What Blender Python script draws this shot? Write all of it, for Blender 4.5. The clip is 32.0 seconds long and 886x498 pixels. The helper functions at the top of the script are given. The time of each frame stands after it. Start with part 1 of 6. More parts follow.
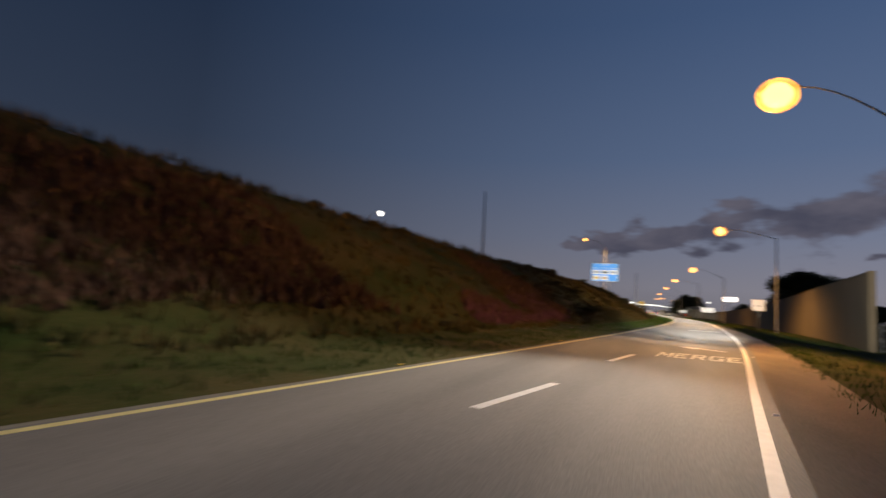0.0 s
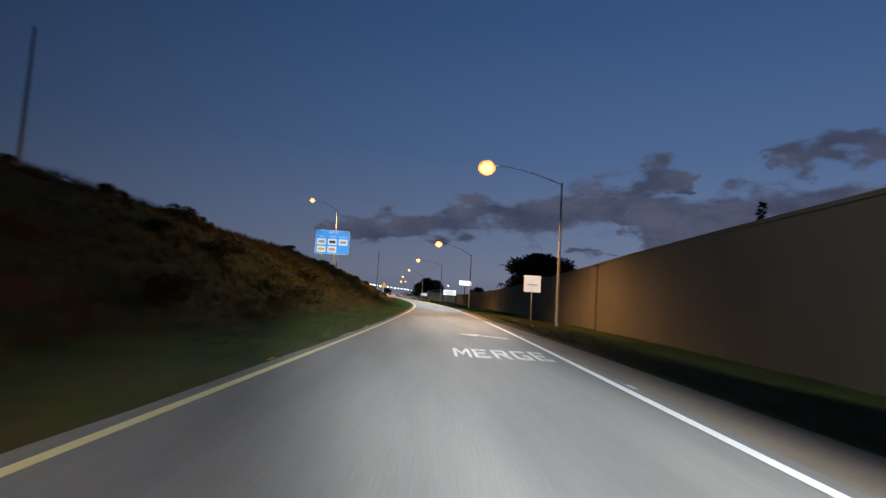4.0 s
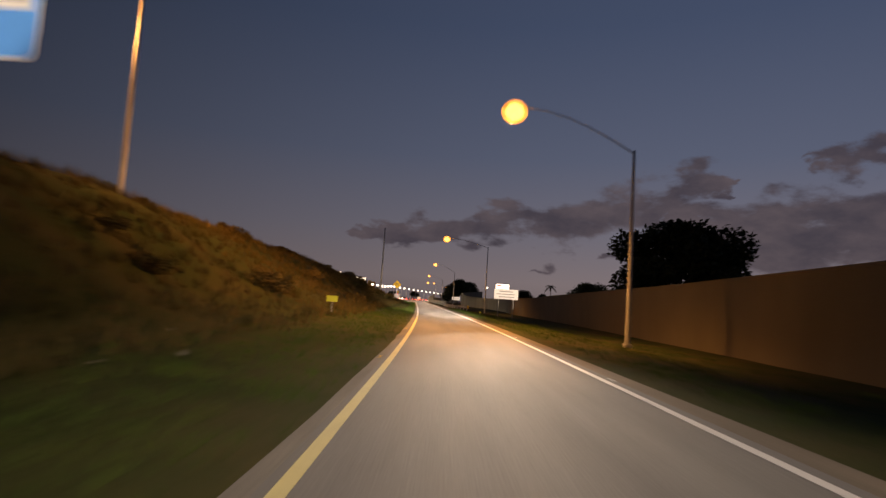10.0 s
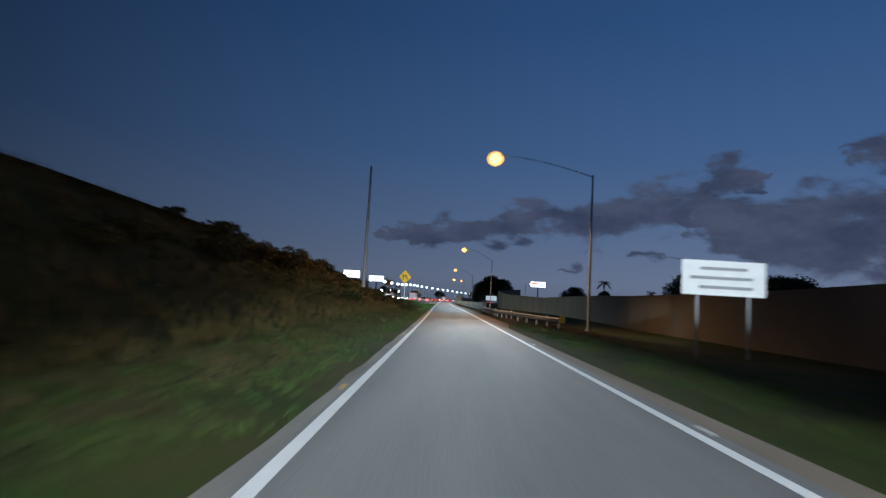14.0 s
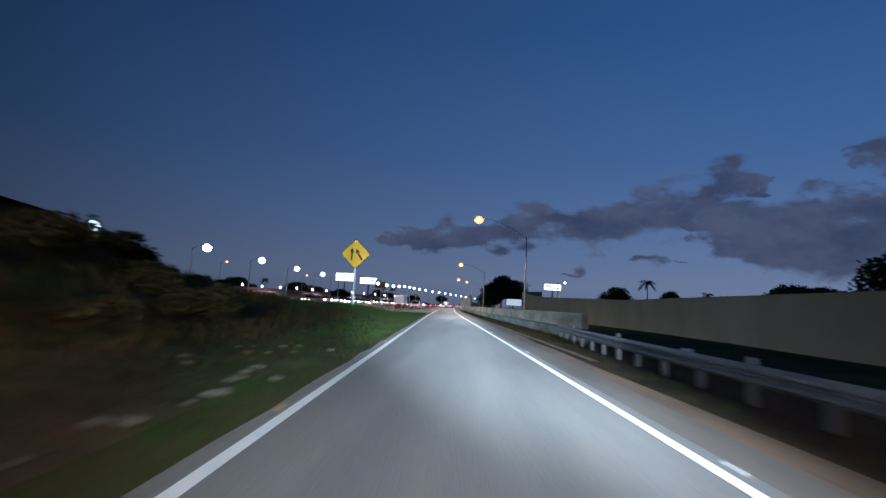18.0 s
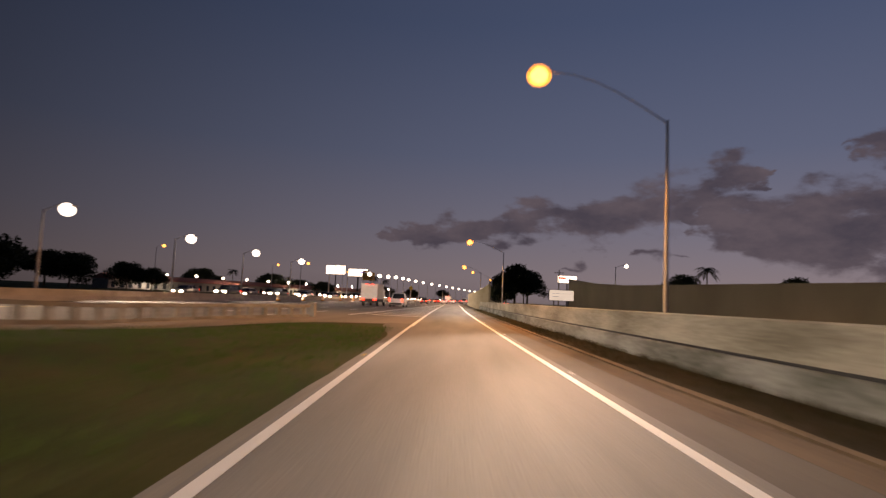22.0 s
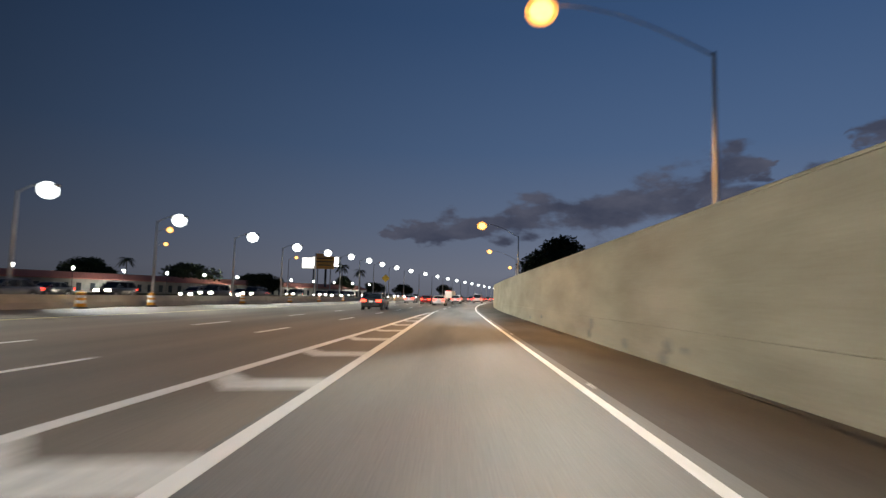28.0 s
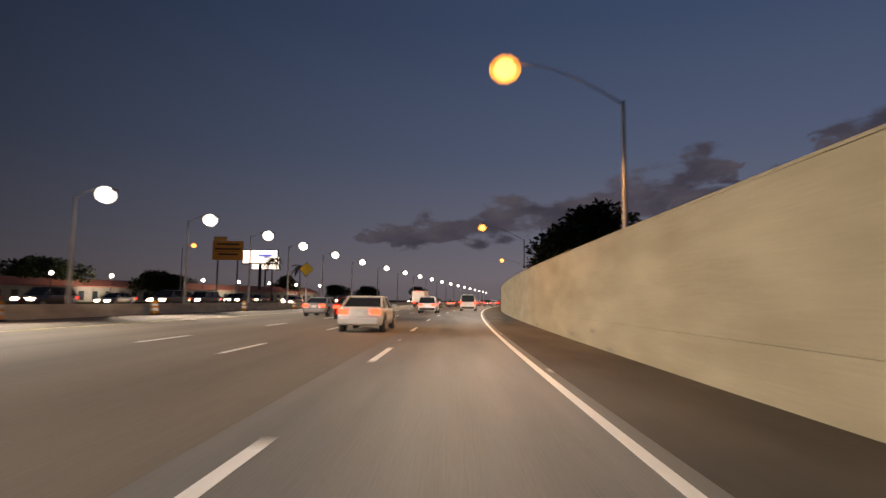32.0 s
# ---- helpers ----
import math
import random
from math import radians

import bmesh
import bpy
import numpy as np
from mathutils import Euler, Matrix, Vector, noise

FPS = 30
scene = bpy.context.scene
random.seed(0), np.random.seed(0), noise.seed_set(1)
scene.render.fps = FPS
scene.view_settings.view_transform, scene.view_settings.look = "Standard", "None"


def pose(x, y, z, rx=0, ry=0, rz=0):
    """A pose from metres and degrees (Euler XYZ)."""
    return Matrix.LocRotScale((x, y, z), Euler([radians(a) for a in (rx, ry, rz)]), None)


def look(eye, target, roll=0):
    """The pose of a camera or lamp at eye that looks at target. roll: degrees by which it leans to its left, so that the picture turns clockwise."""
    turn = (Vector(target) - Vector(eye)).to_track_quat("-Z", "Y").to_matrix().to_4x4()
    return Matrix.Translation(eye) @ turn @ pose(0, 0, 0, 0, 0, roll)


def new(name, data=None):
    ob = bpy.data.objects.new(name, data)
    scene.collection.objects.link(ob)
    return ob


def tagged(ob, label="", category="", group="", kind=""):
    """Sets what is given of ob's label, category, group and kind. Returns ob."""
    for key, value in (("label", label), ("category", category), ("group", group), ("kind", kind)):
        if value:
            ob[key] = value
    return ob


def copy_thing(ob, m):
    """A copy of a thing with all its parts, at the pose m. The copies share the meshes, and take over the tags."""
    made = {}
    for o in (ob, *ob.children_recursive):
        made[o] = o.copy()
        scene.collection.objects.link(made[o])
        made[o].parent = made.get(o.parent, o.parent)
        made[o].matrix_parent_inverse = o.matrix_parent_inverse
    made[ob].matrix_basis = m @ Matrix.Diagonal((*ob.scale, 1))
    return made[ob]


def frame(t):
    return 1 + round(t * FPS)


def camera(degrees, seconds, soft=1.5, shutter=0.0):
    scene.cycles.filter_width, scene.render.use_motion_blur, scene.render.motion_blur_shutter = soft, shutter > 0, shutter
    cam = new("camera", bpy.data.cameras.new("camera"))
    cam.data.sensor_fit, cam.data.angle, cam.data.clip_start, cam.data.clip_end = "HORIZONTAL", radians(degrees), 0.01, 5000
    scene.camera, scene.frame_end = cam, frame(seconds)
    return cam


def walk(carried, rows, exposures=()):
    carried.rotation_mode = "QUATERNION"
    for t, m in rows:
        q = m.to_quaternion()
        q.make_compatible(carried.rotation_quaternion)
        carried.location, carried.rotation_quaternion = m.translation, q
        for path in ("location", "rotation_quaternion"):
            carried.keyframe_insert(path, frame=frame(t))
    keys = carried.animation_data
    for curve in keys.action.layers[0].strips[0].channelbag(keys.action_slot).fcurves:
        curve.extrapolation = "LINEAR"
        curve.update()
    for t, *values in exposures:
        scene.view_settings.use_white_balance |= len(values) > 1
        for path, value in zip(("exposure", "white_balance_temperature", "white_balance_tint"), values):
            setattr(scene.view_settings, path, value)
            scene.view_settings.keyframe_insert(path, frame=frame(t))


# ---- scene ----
LENS_DEG = 75.94
cam = camera(LENS_DEG, 32.0, soft=1.45, shutter=0.95)


def aim(x, y, yaw, pitch, roll):
    """The camera above the lane: its place on the plan, heading, tilt and lean in degrees."""
    return pose(x, y, 1.28, 90 + pitch, 0, yaw) @ pose(0, 0, 0, 0, 0, roll)


PATH = [
    (0.0, aim(0.45, 21.20, 20.87, 5.24, 3.02)),
    (0.5, aim(-0.21, 23.57, 13.35, 5.17, 3.28)),
    (1.0, aim(-0.55, 27.08, 6.53, 4.94, 3.00)),
    (1.5, aim(-0.59, 30.66, 0.31, 4.75, 3.13)),
    (2.0, aim(-0.29, 34.29, -3.42, 4.96, 2.87)),
    (2.5, aim(0.06, 38.43, -4.23, 5.13, 2.89)),
    (4.5, aim(2.03, 63.54, -3.46, 4.85, 3.54)),
    (5.0, aim(2.34, 69.86, -2.63, 4.92, 3.73)),
    (5.5, aim(2.61, 76.12, -1.99, 4.86, 4.03)),
    (6.0, aim(2.85, 82.38, -1.34, 4.88, 4.41)),
    (6.5, aim(3.04, 88.97, -0.93, 4.92, 4.42)),
    (7.0, aim(3.20, 95.78, -0.69, 4.97, 4.23)),
    (7.5, aim(3.36, 102.74, -0.60, 4.99, 4.05)),
    (8.0, aim(3.55, 109.82, -0.53, 5.10, 3.97)),
    (8.5, aim(3.78, 117.02, -0.56, 5.10, 3.97)),
    (9.0, aim(4.04, 124.29, -0.64, 5.16, 4.03)),
    (9.5, aim(4.30, 131.66, -0.71, 5.22, 3.91)),
    (10.0, aim(4.52, 139.15, -0.65, 5.19, 3.78)),
    (10.5, aim(4.61, 146.82, -0.60, 5.12, 3.95)),
    (11.0, aim(4.59, 154.78, -0.51, 4.99, 4.18)),
    (11.5, aim(4.61, 162.97, -0.20, 5.22, 4.15)),
    (12.0, aim(4.62, 171.27, 0.29, 5.31, 4.01)),
    (12.5, aim(4.59, 179.56, 0.81, 5.28, 3.86)),
    (13.0, aim(4.47, 187.74, 1.26, 5.22, 3.69)),
    (13.5, aim(4.26, 195.72, 1.63, 5.19, 3.43)),
    (14.0, aim(4.05, 203.52, 1.98, 5.08, 3.17)),
    (14.5, aim(3.94, 211.13, 1.77, 5.16, 3.16)),
    (16.5, aim(3.25, 243.65, 1.70, 5.50, 2.68)),
    (17.0, aim(3.08, 250.89, 1.93, 5.42, 2.71)),
    (17.5, aim(2.89, 257.96, 2.12, 5.56, 2.80)),
    (18.0, aim(2.66, 264.87, 2.26, 5.59, 2.84)),
    (18.5, aim(2.41, 271.73, 2.33, 5.64, 2.85)),
    (19.0, aim(2.16, 278.57, 2.32, 5.57, 2.87)),
    (19.5, aim(1.95, 285.27, 2.36, 5.60, 2.72)),
    (20.0, aim(1.77, 291.85, 2.34, 5.57, 2.47)),
    (20.5, aim(1.55, 298.38, 2.32, 5.57, 2.32)),
    (21.0, aim(1.26, 305.05, 2.51, 5.40, 2.55)),
    (21.5, aim(0.97, 311.90, 2.51, 5.14, 2.67)),
    (22.0, aim(0.72, 318.99, 2.31, 5.09, 2.57)),
    (22.5, aim(0.56, 326.30, 2.03, 5.12, 2.34)),
    (23.0, aim(0.42, 333.83, 1.82, 5.13, 2.10)),
    (23.5, aim(0.24, 341.59, 1.63, 4.99, 1.95)),
    (24.0, aim(0.06, 349.61, 1.72, 4.77, 2.02)),
    (24.5, aim(-0.12, 357.86, 1.83, 4.68, 2.15)),
    (25.0, aim(-0.35, 366.33, 1.87, 4.50, 2.29)),
    (25.5, aim(-0.56, 374.87, 2.02, 4.39, 2.41)),
    (27.5, aim(-1.22, 409.98, 2.61, 4.69, 2.00)),
    (28.0, aim(-1.41, 417.22, 2.59, 4.81, 1.48)),
    (28.5, aim(-1.65, 424.42, 2.92, 4.71, 1.44)),
    (29.0, aim(-1.90, 431.60, 3.08, 4.78, 1.54)),
    (29.5, aim(-2.14, 438.72, 3.24, 4.83, 1.73)),
    (30.0, aim(-2.31, 445.83, 2.68, 4.98, 1.69)),
    (30.5, aim(-2.39, 452.89, 1.48, 4.92, 1.42)),
    (31.0, aim(-2.39, 460.10, 0.73, 5.01, 1.02)),
    (31.5, aim(-2.33, 467.57, 0.22, 5.10, 0.81)),
    (32.0, aim(-2.19, 475.23, 0.13, 5.20, 0.68)),
]
EXPO = [
    (0.0, 0.50, 8800, 16),
    (1.0, 0.30, 8300, 18),
    (2.0, 0.38, 8000, 15),
    (5.0, 0.20, 6500, 9),
    (6.0, 0.14, 7200, 15),
    (7.0, 0.16, 7200, 15),
    (8.0, 0.20, 6200, 4),
    (9.0, 0.20, 8300, 15),
    (10.0, 0.12, 12400, 29),
    (11.0, 0.22, 10300, 18),
    (12.0, -0.36, 6900, 9),
    (13.0, -0.18, 5200, 1),
    (14.0, 0.05, 6000, 4),
    (17.0, 0.35, 6600, 9),
    (18.0, 0.20, 5600, 6),
    (19.0, 0.15, 5700, 4),
    (20.0, 0.42, 7800, 14),
    (21.0, 0.30, 9800, 20),
    (22.0, 0.26, 12000, 34),
    (23.0, 0.15, 9700, 24),
    (24.0, -0.10, 7900, 15),
    (25.0, -0.30, 5300, 1),
    (28.0, 0.22, 7500, 8),
    (29.0, 0.18, 6300, 3),
    (30.0, 0.10, 6000, 2),
    (31.0, 0.05, 7600, 16),
    (32.0, -0.05, 10300, 25),
]
walk(cam, PATH, EXPO)

# ------------------------------------------------------------------ sky
world = bpy.data.worlds.new("dusk")
scene.world = world
world.use_nodes = True
wn, wl = world.node_tree.nodes, world.node_tree.links
wn.clear()


def wnode(kind, **props):
    n = wn.new(kind)
    for k, v in props.items():
        n.inputs[k].default_value = v
    return n


w_out, w_bg = wn.new("ShaderNodeOutputWorld"), wn.new("ShaderNodeBackground")
w_tc, w_sep = wn.new("ShaderNodeTexCoord"), wn.new("ShaderNodeSeparateXYZ")
wl.new(w_tc.outputs["Generated"], w_sep.inputs[0])
w_ramp = wn.new("ShaderNodeValToRGB")
wl.new(w_sep.outputs["Z"], w_ramp.inputs[0])
cr = w_ramp.color_ramp
stops = [(0.0, (0.088, 0.100, 0.142)), (0.04, (0.102, 0.120, 0.178)), (0.12, (0.074, 0.105, 0.184)), (0.25, (0.042, 0.080, 0.172)),
         (0.45, (0.023, 0.056, 0.142)), (1.0, (0.012, 0.034, 0.100))]
cr.elements[0].position, cr.elements[0].color = stops[0][0], (*stops[0][1], 1)
cr.elements[1].position, cr.elements[1].color = stops[-1][0], (*stops[-1][1], 1)
for p, c in stops[1:-1]:
    e = cr.elements.new(p)
    e.color = (*c, 1)
# the sky is lighter towards the sunset, ahead on the right; part of this paints in the lamps' veiling glare
w_dot = wn.new("ShaderNodeVectorMath")
w_dot.operation = "DOT_PRODUCT"
w_dot.inputs[1].default_value = (0.62, 0.78, 0.0)
wl.new(w_tc.outputs["Generated"], w_dot.inputs[0])
w_side = wn.new("ShaderNodeMapRange")
w_side.inputs[1].default_value, w_side.inputs[2].default_value = 0.1, 1.0
w_side.inputs[3].default_value, w_side.inputs[4].default_value = 0.36, 1.40
wl.new(w_dot.outputs["Value"], w_side.inputs[0])
w_mul = wn.new("ShaderNodeVectorMath")
w_mul.operation = "SCALE"
wl.new(w_ramp.outputs[0], w_mul.inputs[0])
wl.new(w_side.outputs[0], w_mul.inputs["Scale"])
# low cloud bank: a thin streak that climbs to the right, and a heavier mass beyond it
w_map = wn.new("ShaderNodeMapping")
w_map.inputs["Scale"].default_value = (1.0, 1.0, 2.1)
w_map.inputs["Location"].default_value = (0.37, 0.12, 0.05)
wl.new(w_tc.outputs["Generated"], w_map.inputs[0])
w_noise = wnode("ShaderNodeTexNoise", Scale=8.5, Detail=11.0, Roughness=0.60, Distortion=0.25)
wl.new(w_map.outputs[0], w_noise.inputs["Vector"])
w_across = wn.new("ShaderNodeMapRange")
w_across.inputs[1].default_value, w_across.inputs[2].default_value = -0.2, 0.8
wl.new(w_sep.outputs["X"], w_across.inputs[0])


def wmath(op, a, b=None, c=None, clamp=False):
    n = wn.new("ShaderNodeMath")
    n.operation, n.use_clamp = op, clamp
    for k, v in enumerate((a, b, c)):
        if isinstance(v, (int, float)):
            n.inputs[k].default_value = v
        elif v is not None:
            wl.new(v, n.inputs[k])
    return n.outputs[0]


w_billow = wnode("ShaderNodeTexNoise", Scale=13.0, Detail=5.0, Roughness=0.5)
wl.new(w_map.outputs[0], w_billow.inputs["Vector"])
w_ragged = wmath("ADD", w_sep.outputs["Z"], wmath("MULTIPLY_ADD", w_billow.outputs["Fac"], 0.13, -0.065))


def cloud_mass(rows):
    """How deep a direction lies in a cloud, from rows of sideways place, height and half depth."""
    ramp_node = wn.new("ShaderNodeValToRGB")
    el = ramp_node.color_ramp.elements
    wl.new(w_across.outputs[0], ramp_node.inputs[0])
    el[0].position, el[1].position = rows[0][0] + 0.2, rows[-1][0] + 0.2
    for x, _, _ in rows[1:-1]:
        el.new(x + 0.2)
    for e, (_, z, half) in zip(el, rows):
        e.color = (z, half, 0.0 if half < 0.005 else 1.0, 1)
    split = wn.new("ShaderNodeSeparateColor")
    wl.new(ramp_node.outputs[0], split.inputs[0])
    off = wmath("ABSOLUTE", wmath("SUBTRACT", w_ragged, split.outputs[0]))
    deep = wmath("SUBTRACT", 1.0, wmath("DIVIDE", off, wmath("MAXIMUM", split.outputs[1], 0.008)))
    return wmath("MULTIPLY_ADD", split.outputs[2], 2.0, wmath("SUBTRACT", deep, 2.0))


streak = cloud_mass([(-0.19, 0.10, 0.003), (-0.15, 0.105, 0.014), (-0.05, 0.118, 0.034), (0.12, 0.142, 0.045), (0.24, 0.147, 0.060), (0.34, 0.172, 0.065), (0.41, 0.205, 0.050), (0.46, 0.21, 0.012), (0.48, 0.21, 0.003)])
bulk = cloud_mass([(0.31, 0.15, 0.003), (0.35, 0.15, 0.014), (0.39, 0.145, 0.048), (0.44, 0.130, 0.078), (0.50, 0.128, 0.086), (0.60, 0.130, 0.090), (0.79, 0.13, 0.08)])
wisps = cloud_mass([(0.13, 0.07, 0.003), (0.17, 0.075, 0.012), (0.20, 0.076, 0.028), (0.235, 0.080, 0.003), (0.255, 0.085, 0.003), (0.28, 0.088, 0.012), (0.315, 0.093, 0.034), (0.36, 0.09, 0.007), (0.38, 0.09, 0.003)])
shred = cloud_mass([(0.50, 0.225, 0.003), (0.53, 0.23, 0.012), (0.57, 0.238, 0.034), (0.64, 0.24, 0.038), (0.72, 0.235, 0.008), (0.75, 0.23, 0.003)])
clouds = wmath("MAXIMUM", wmath("MAXIMUM", streak, wmath("MULTIPLY", bulk, 1.3)), wmath("MAXIMUM", wmath("MULTIPLY", wisps, 0.8), wmath("MULTIPLY", shred, 0.8)))
fluff = wmath("MULTIPLY_ADD", w_noise.outputs["Fac"], 0.95, -0.11)
w_cl = wn.new("ShaderNodeMapRange")
w_cl.interpolation_type = "SMOOTHSTEP"
w_cl.inputs[1].default_value, w_cl.inputs[2].default_value = 0.48, 0.72
w_cl.inputs[4].default_value = 0.92
wl.new(wmath("MULTIPLY_ADD", wmath("MAXIMUM", clouds, -0.35), 0.46, fluff), w_cl.inputs[0])
w_mix = wn.new("ShaderNodeMix")
w_mix.data_type = "RGBA"
wl.new(w_cl.outputs[0], w_mix.inputs[0])
wl.new(w_mul.outputs[0], w_mix.inputs[6])
w_tone = wn.new("ShaderNodeValToRGB")
w_tone.color_ramp.elements[0].position, w_tone.color_ramp.elements[0].color = 0.36, (0.066, 0.074, 0.118, 1)
w_tone.color_ramp.elements[1].position, w_tone.color_ramp.elements[1].color = 0.66, (0.033, 0.040, 0.074, 1)
w_puff = wnode("ShaderNodeTexNoise", Scale=10.0, Detail=8.0, Roughness=0.6)
wl.new(w_map.outputs[0], w_puff.inputs["Vector"])
wl.new(w_puff.outputs["Fac"], w_tone.inputs[0])
wl.new(w_tone.outputs[0], w_mix.inputs[7])
wl.new(w_mix.outputs[2], w_bg.inputs[0])
w_bg.inputs[1].default_value = 1.0
wl.new(w_bg.outputs[0], w_out.inputs[0])

SODIUM, BEAM, LED = (1.0, 0.56, 0.22), (0.87, 0.94, 1.0), (0.80, 0.92, 1.0)


def lamp_light(name, eye, target, watts, colour, cone, narrow=1.0, radius=0.3, blend=1.0):
    d = bpy.data.lights.new(name, "SPOT")
    d.energy, d.color, d.shadow_soft_size = watts, colour, radius
    d.spot_size, d.spot_blend = radians(cone), blend
    ob = new(name, d)
    ob.matrix_basis = look(eye, target) @ Matrix.Diagonal((narrow, 1.0, 1.0, 1.0))


def road_beams(x, y, z, reach_back, reach_ahead, light, pool=1.0, lean=3.0, back=1.0, ahead=0.0):
    """A roadway luminaire: a soft pool below it. Flat beams added up and down the lane stand in for the car's
    headlights.
    """
    lamp_light("street_and_car_light", (x, y, z), (x - lean, y + ahead, 0), light * pool * 58.0 * z * z, SODIUM, 156, blend=0.5)
    # added white beams on the lane, in place of moving headlights
    for d, level in ((-reach_back, 4.5 * back), (-0.40 * reach_back, 19.0 * back), (0.15 * reach_ahead, 30.0), (0.46 * reach_ahead, 33.0), (reach_ahead, 30.0)):
        if not d:
            continue
        c = z / math.hypot(z, d)
        mid = (ramp_left(y + d) + ramp_right(y + d)) / 2
        lamp_light("street_and_car_light", (x, y, z), (mid, y + d, 0), light * level * z * z / c**3, BEAM, 55 * min(1.0, 30 / abs(d)) ** 0.5, 0.32)


# ------------------------------------------------------------------ materials
def mat(name, c1, c2=None, scale=3.0, fine=40.0, rough=0.75, metal=0.0, bump=0.15, stretch=(1, 1, 1), emit=None, strength=0.0, bumpdist=0.02, jitter=0.0, spec=0.5):
    m = bpy.data.materials.new(name)
    m.use_nodes = True
    nt = m.node_tree
    b = nt.nodes["Principled BSDF"]
    b.inputs["Roughness"].default_value, b.inputs["Metallic"].default_value = rough, metal
    b.inputs["Specular IOR Level"].default_value = spec
    if emit:
        b.inputs["Base Color"].default_value = (*c1, 1)
        b.inputs["Emission Color"].default_value = (*emit, 1)
        b.inputs["Emission Strength"].default_value = strength
        return m
    c2 = c2 or tuple(v * 0.8 for v in c1)
    geo, mp = nt.nodes.new("ShaderNodeNewGeometry"), nt.nodes.new("ShaderNodeMapping")
    mp.inputs["Scale"].default_value = stretch
    nt.links.new(geo.outputs["Position"], mp.inputs[0])
    n1, n2 = nt.nodes.new("ShaderNodeTexNoise"), nt.nodes.new("ShaderNodeTexNoise")
    n1.inputs["Scale"].default_value, n1.inputs["Detail"].default_value = scale, 5
    n2.inputs["Scale"].default_value, n2.inputs["Detail"].default_value = fine, 3
    for n in (n1, n2):
        nt.links.new(mp.outputs[0], n.inputs["Vector"])
    ad = nt.nodes.new("ShaderNodeMath")
    ad.operation = "MULTIPLY_ADD"
    ad.inputs[1].default_value = 0.45
    nt.links.new(n2.outputs["Fac"], ad.inputs[0])
    nt.links.new(n1.outputs["Fac"], ad.inputs[2])
    mr = nt.nodes.new("ShaderNodeMapRange")
    mr.inputs[1].default_value, mr.inputs[2].default_value = 0.5, 0.95
    src = ad.outputs[0]
    if jitter:
        oi = nt.nodes.new("ShaderNodeObjectInfo")
        aj = nt.nodes.new("ShaderNodeMath")
        aj.operation = "MULTIPLY_ADD"
        aj.inputs[1].default_value = jitter
        nt.links.new(oi.outputs["Random"], aj.inputs[0])
        nt.links.new(src, aj.inputs[2])
        src = aj.outputs[0]
    nt.links.new(src, mr.inputs[0])
    mx = nt.nodes.new("ShaderNodeMix")
    mx.data_type = "RGBA"
    mx.inputs[6].default_value, mx.inputs[7].default_value = (*c1, 1), (*c2, 1)
    nt.links.new(mr.outputs[0], mx.inputs[0])
    nt.links.new(mx.outputs[2], b.inputs["Base Color"])
    if bump:
        bp = nt.nodes.new("ShaderNodeBump")
        bp.inputs["Strength"].default_value, bp.inputs["Distance"].default_value = bump, bumpdist
        nt.links.new(ad.outputs[0], bp.inputs["Height"])
        nt.links.new(bp.outputs[0], b.inputs["Normal"])
    return m


def glass(name, tint=(0.02, 0.025, 0.03)):
    m = mat(name, tint, emit=(0, 0, 0))
    b = m.node_tree.nodes["Principled BSDF"]
    b.inputs["Roughness"].default_value = 0.05
    b.inputs["IOR"].default_value = 1.5
    return m


M_ASPH = mat("asphalt_ramp", (0.105, 0.105, 0.104), (0.215, 0.212, 0.205), scale=0.75, fine=48, rough=0.72, bump=0.3, stretch=(1.0, 0.09, 1.0))
M_HWY = mat("asphalt_highway", (0.110, 0.092, 0.076), (0.206, 0.176, 0.144), scale=0.45, fine=50, rough=0.7, bump=0.25, stretch=(1.0, 0.05, 1.0))
M_SHOULDER = mat("asphalt_shoulder", (0.070, 0.060, 0.053), (0.14, 0.122, 0.104), scale=0.8, fine=45, rough=0.8, bump=0.3, stretch=(1.0, 0.25, 1.0))
M_SAND = mat("sandy_shoulder", (0.135, 0.106, 0.078), (0.250, 0.200, 0.148), scale=0.7, fine=35, rough=0.9, bump=0.3, stretch=(1.0, 0.3, 1.0))
M_EDGE = mat("pale_edge_strip", (0.13, 0.122, 0.11), (0.26, 0.243, 0.213), scale=0.9, fine=30, rough=0.9, bump=0.3, stretch=(1.0, 0.3, 1.0))
M_GRIME = mat("grimy_shoulder", (0.042, 0.034, 0.028), (0.105, 0.086, 0.07), scale=0.7, fine=40, rough=0.85, bump=0.3, stretch=(1.0, 0.3, 1.0))
M_WHITE = mat("marking_white", (0.88, 0.88, 0.87), (0.72, 0.72, 0.71), scale=5, fine=70, rough=0.55, bump=0.1)
M_WORN = mat("marking_worn", (0.82, 0.82, 0.80), (0.46, 0.46, 0.45), scale=6, fine=30, rough=0.6, bump=0.1)
M_YELLOW = mat("marking_yellow", (0.82, 0.73, 0.34), (0.64, 0.56, 0.26), scale=5, fine=70, rough=0.55, bump=0.1)
M_GRASS = mat("grass_ground", (0.024, 0.046, 0.010), (0.078, 0.062, 0.024), scale=0.35, fine=9, rough=0.95, bump=0.6, bumpdist=0.08, spec=0.08)
M_BLADE = mat("grass_blade", (0.030, 0.078, 0.012), (0.060, 0.092, 0.020), scale=0.6, fine=6, rough=0.8, bump=0, spec=0.15)
M_WEED = mat("weed_leaf", (0.038, 0.042, 0.013), (0.135, 0.088, 0.034), scale=0.5, fine=5, rough=0.85, bump=0, spec=0.15)
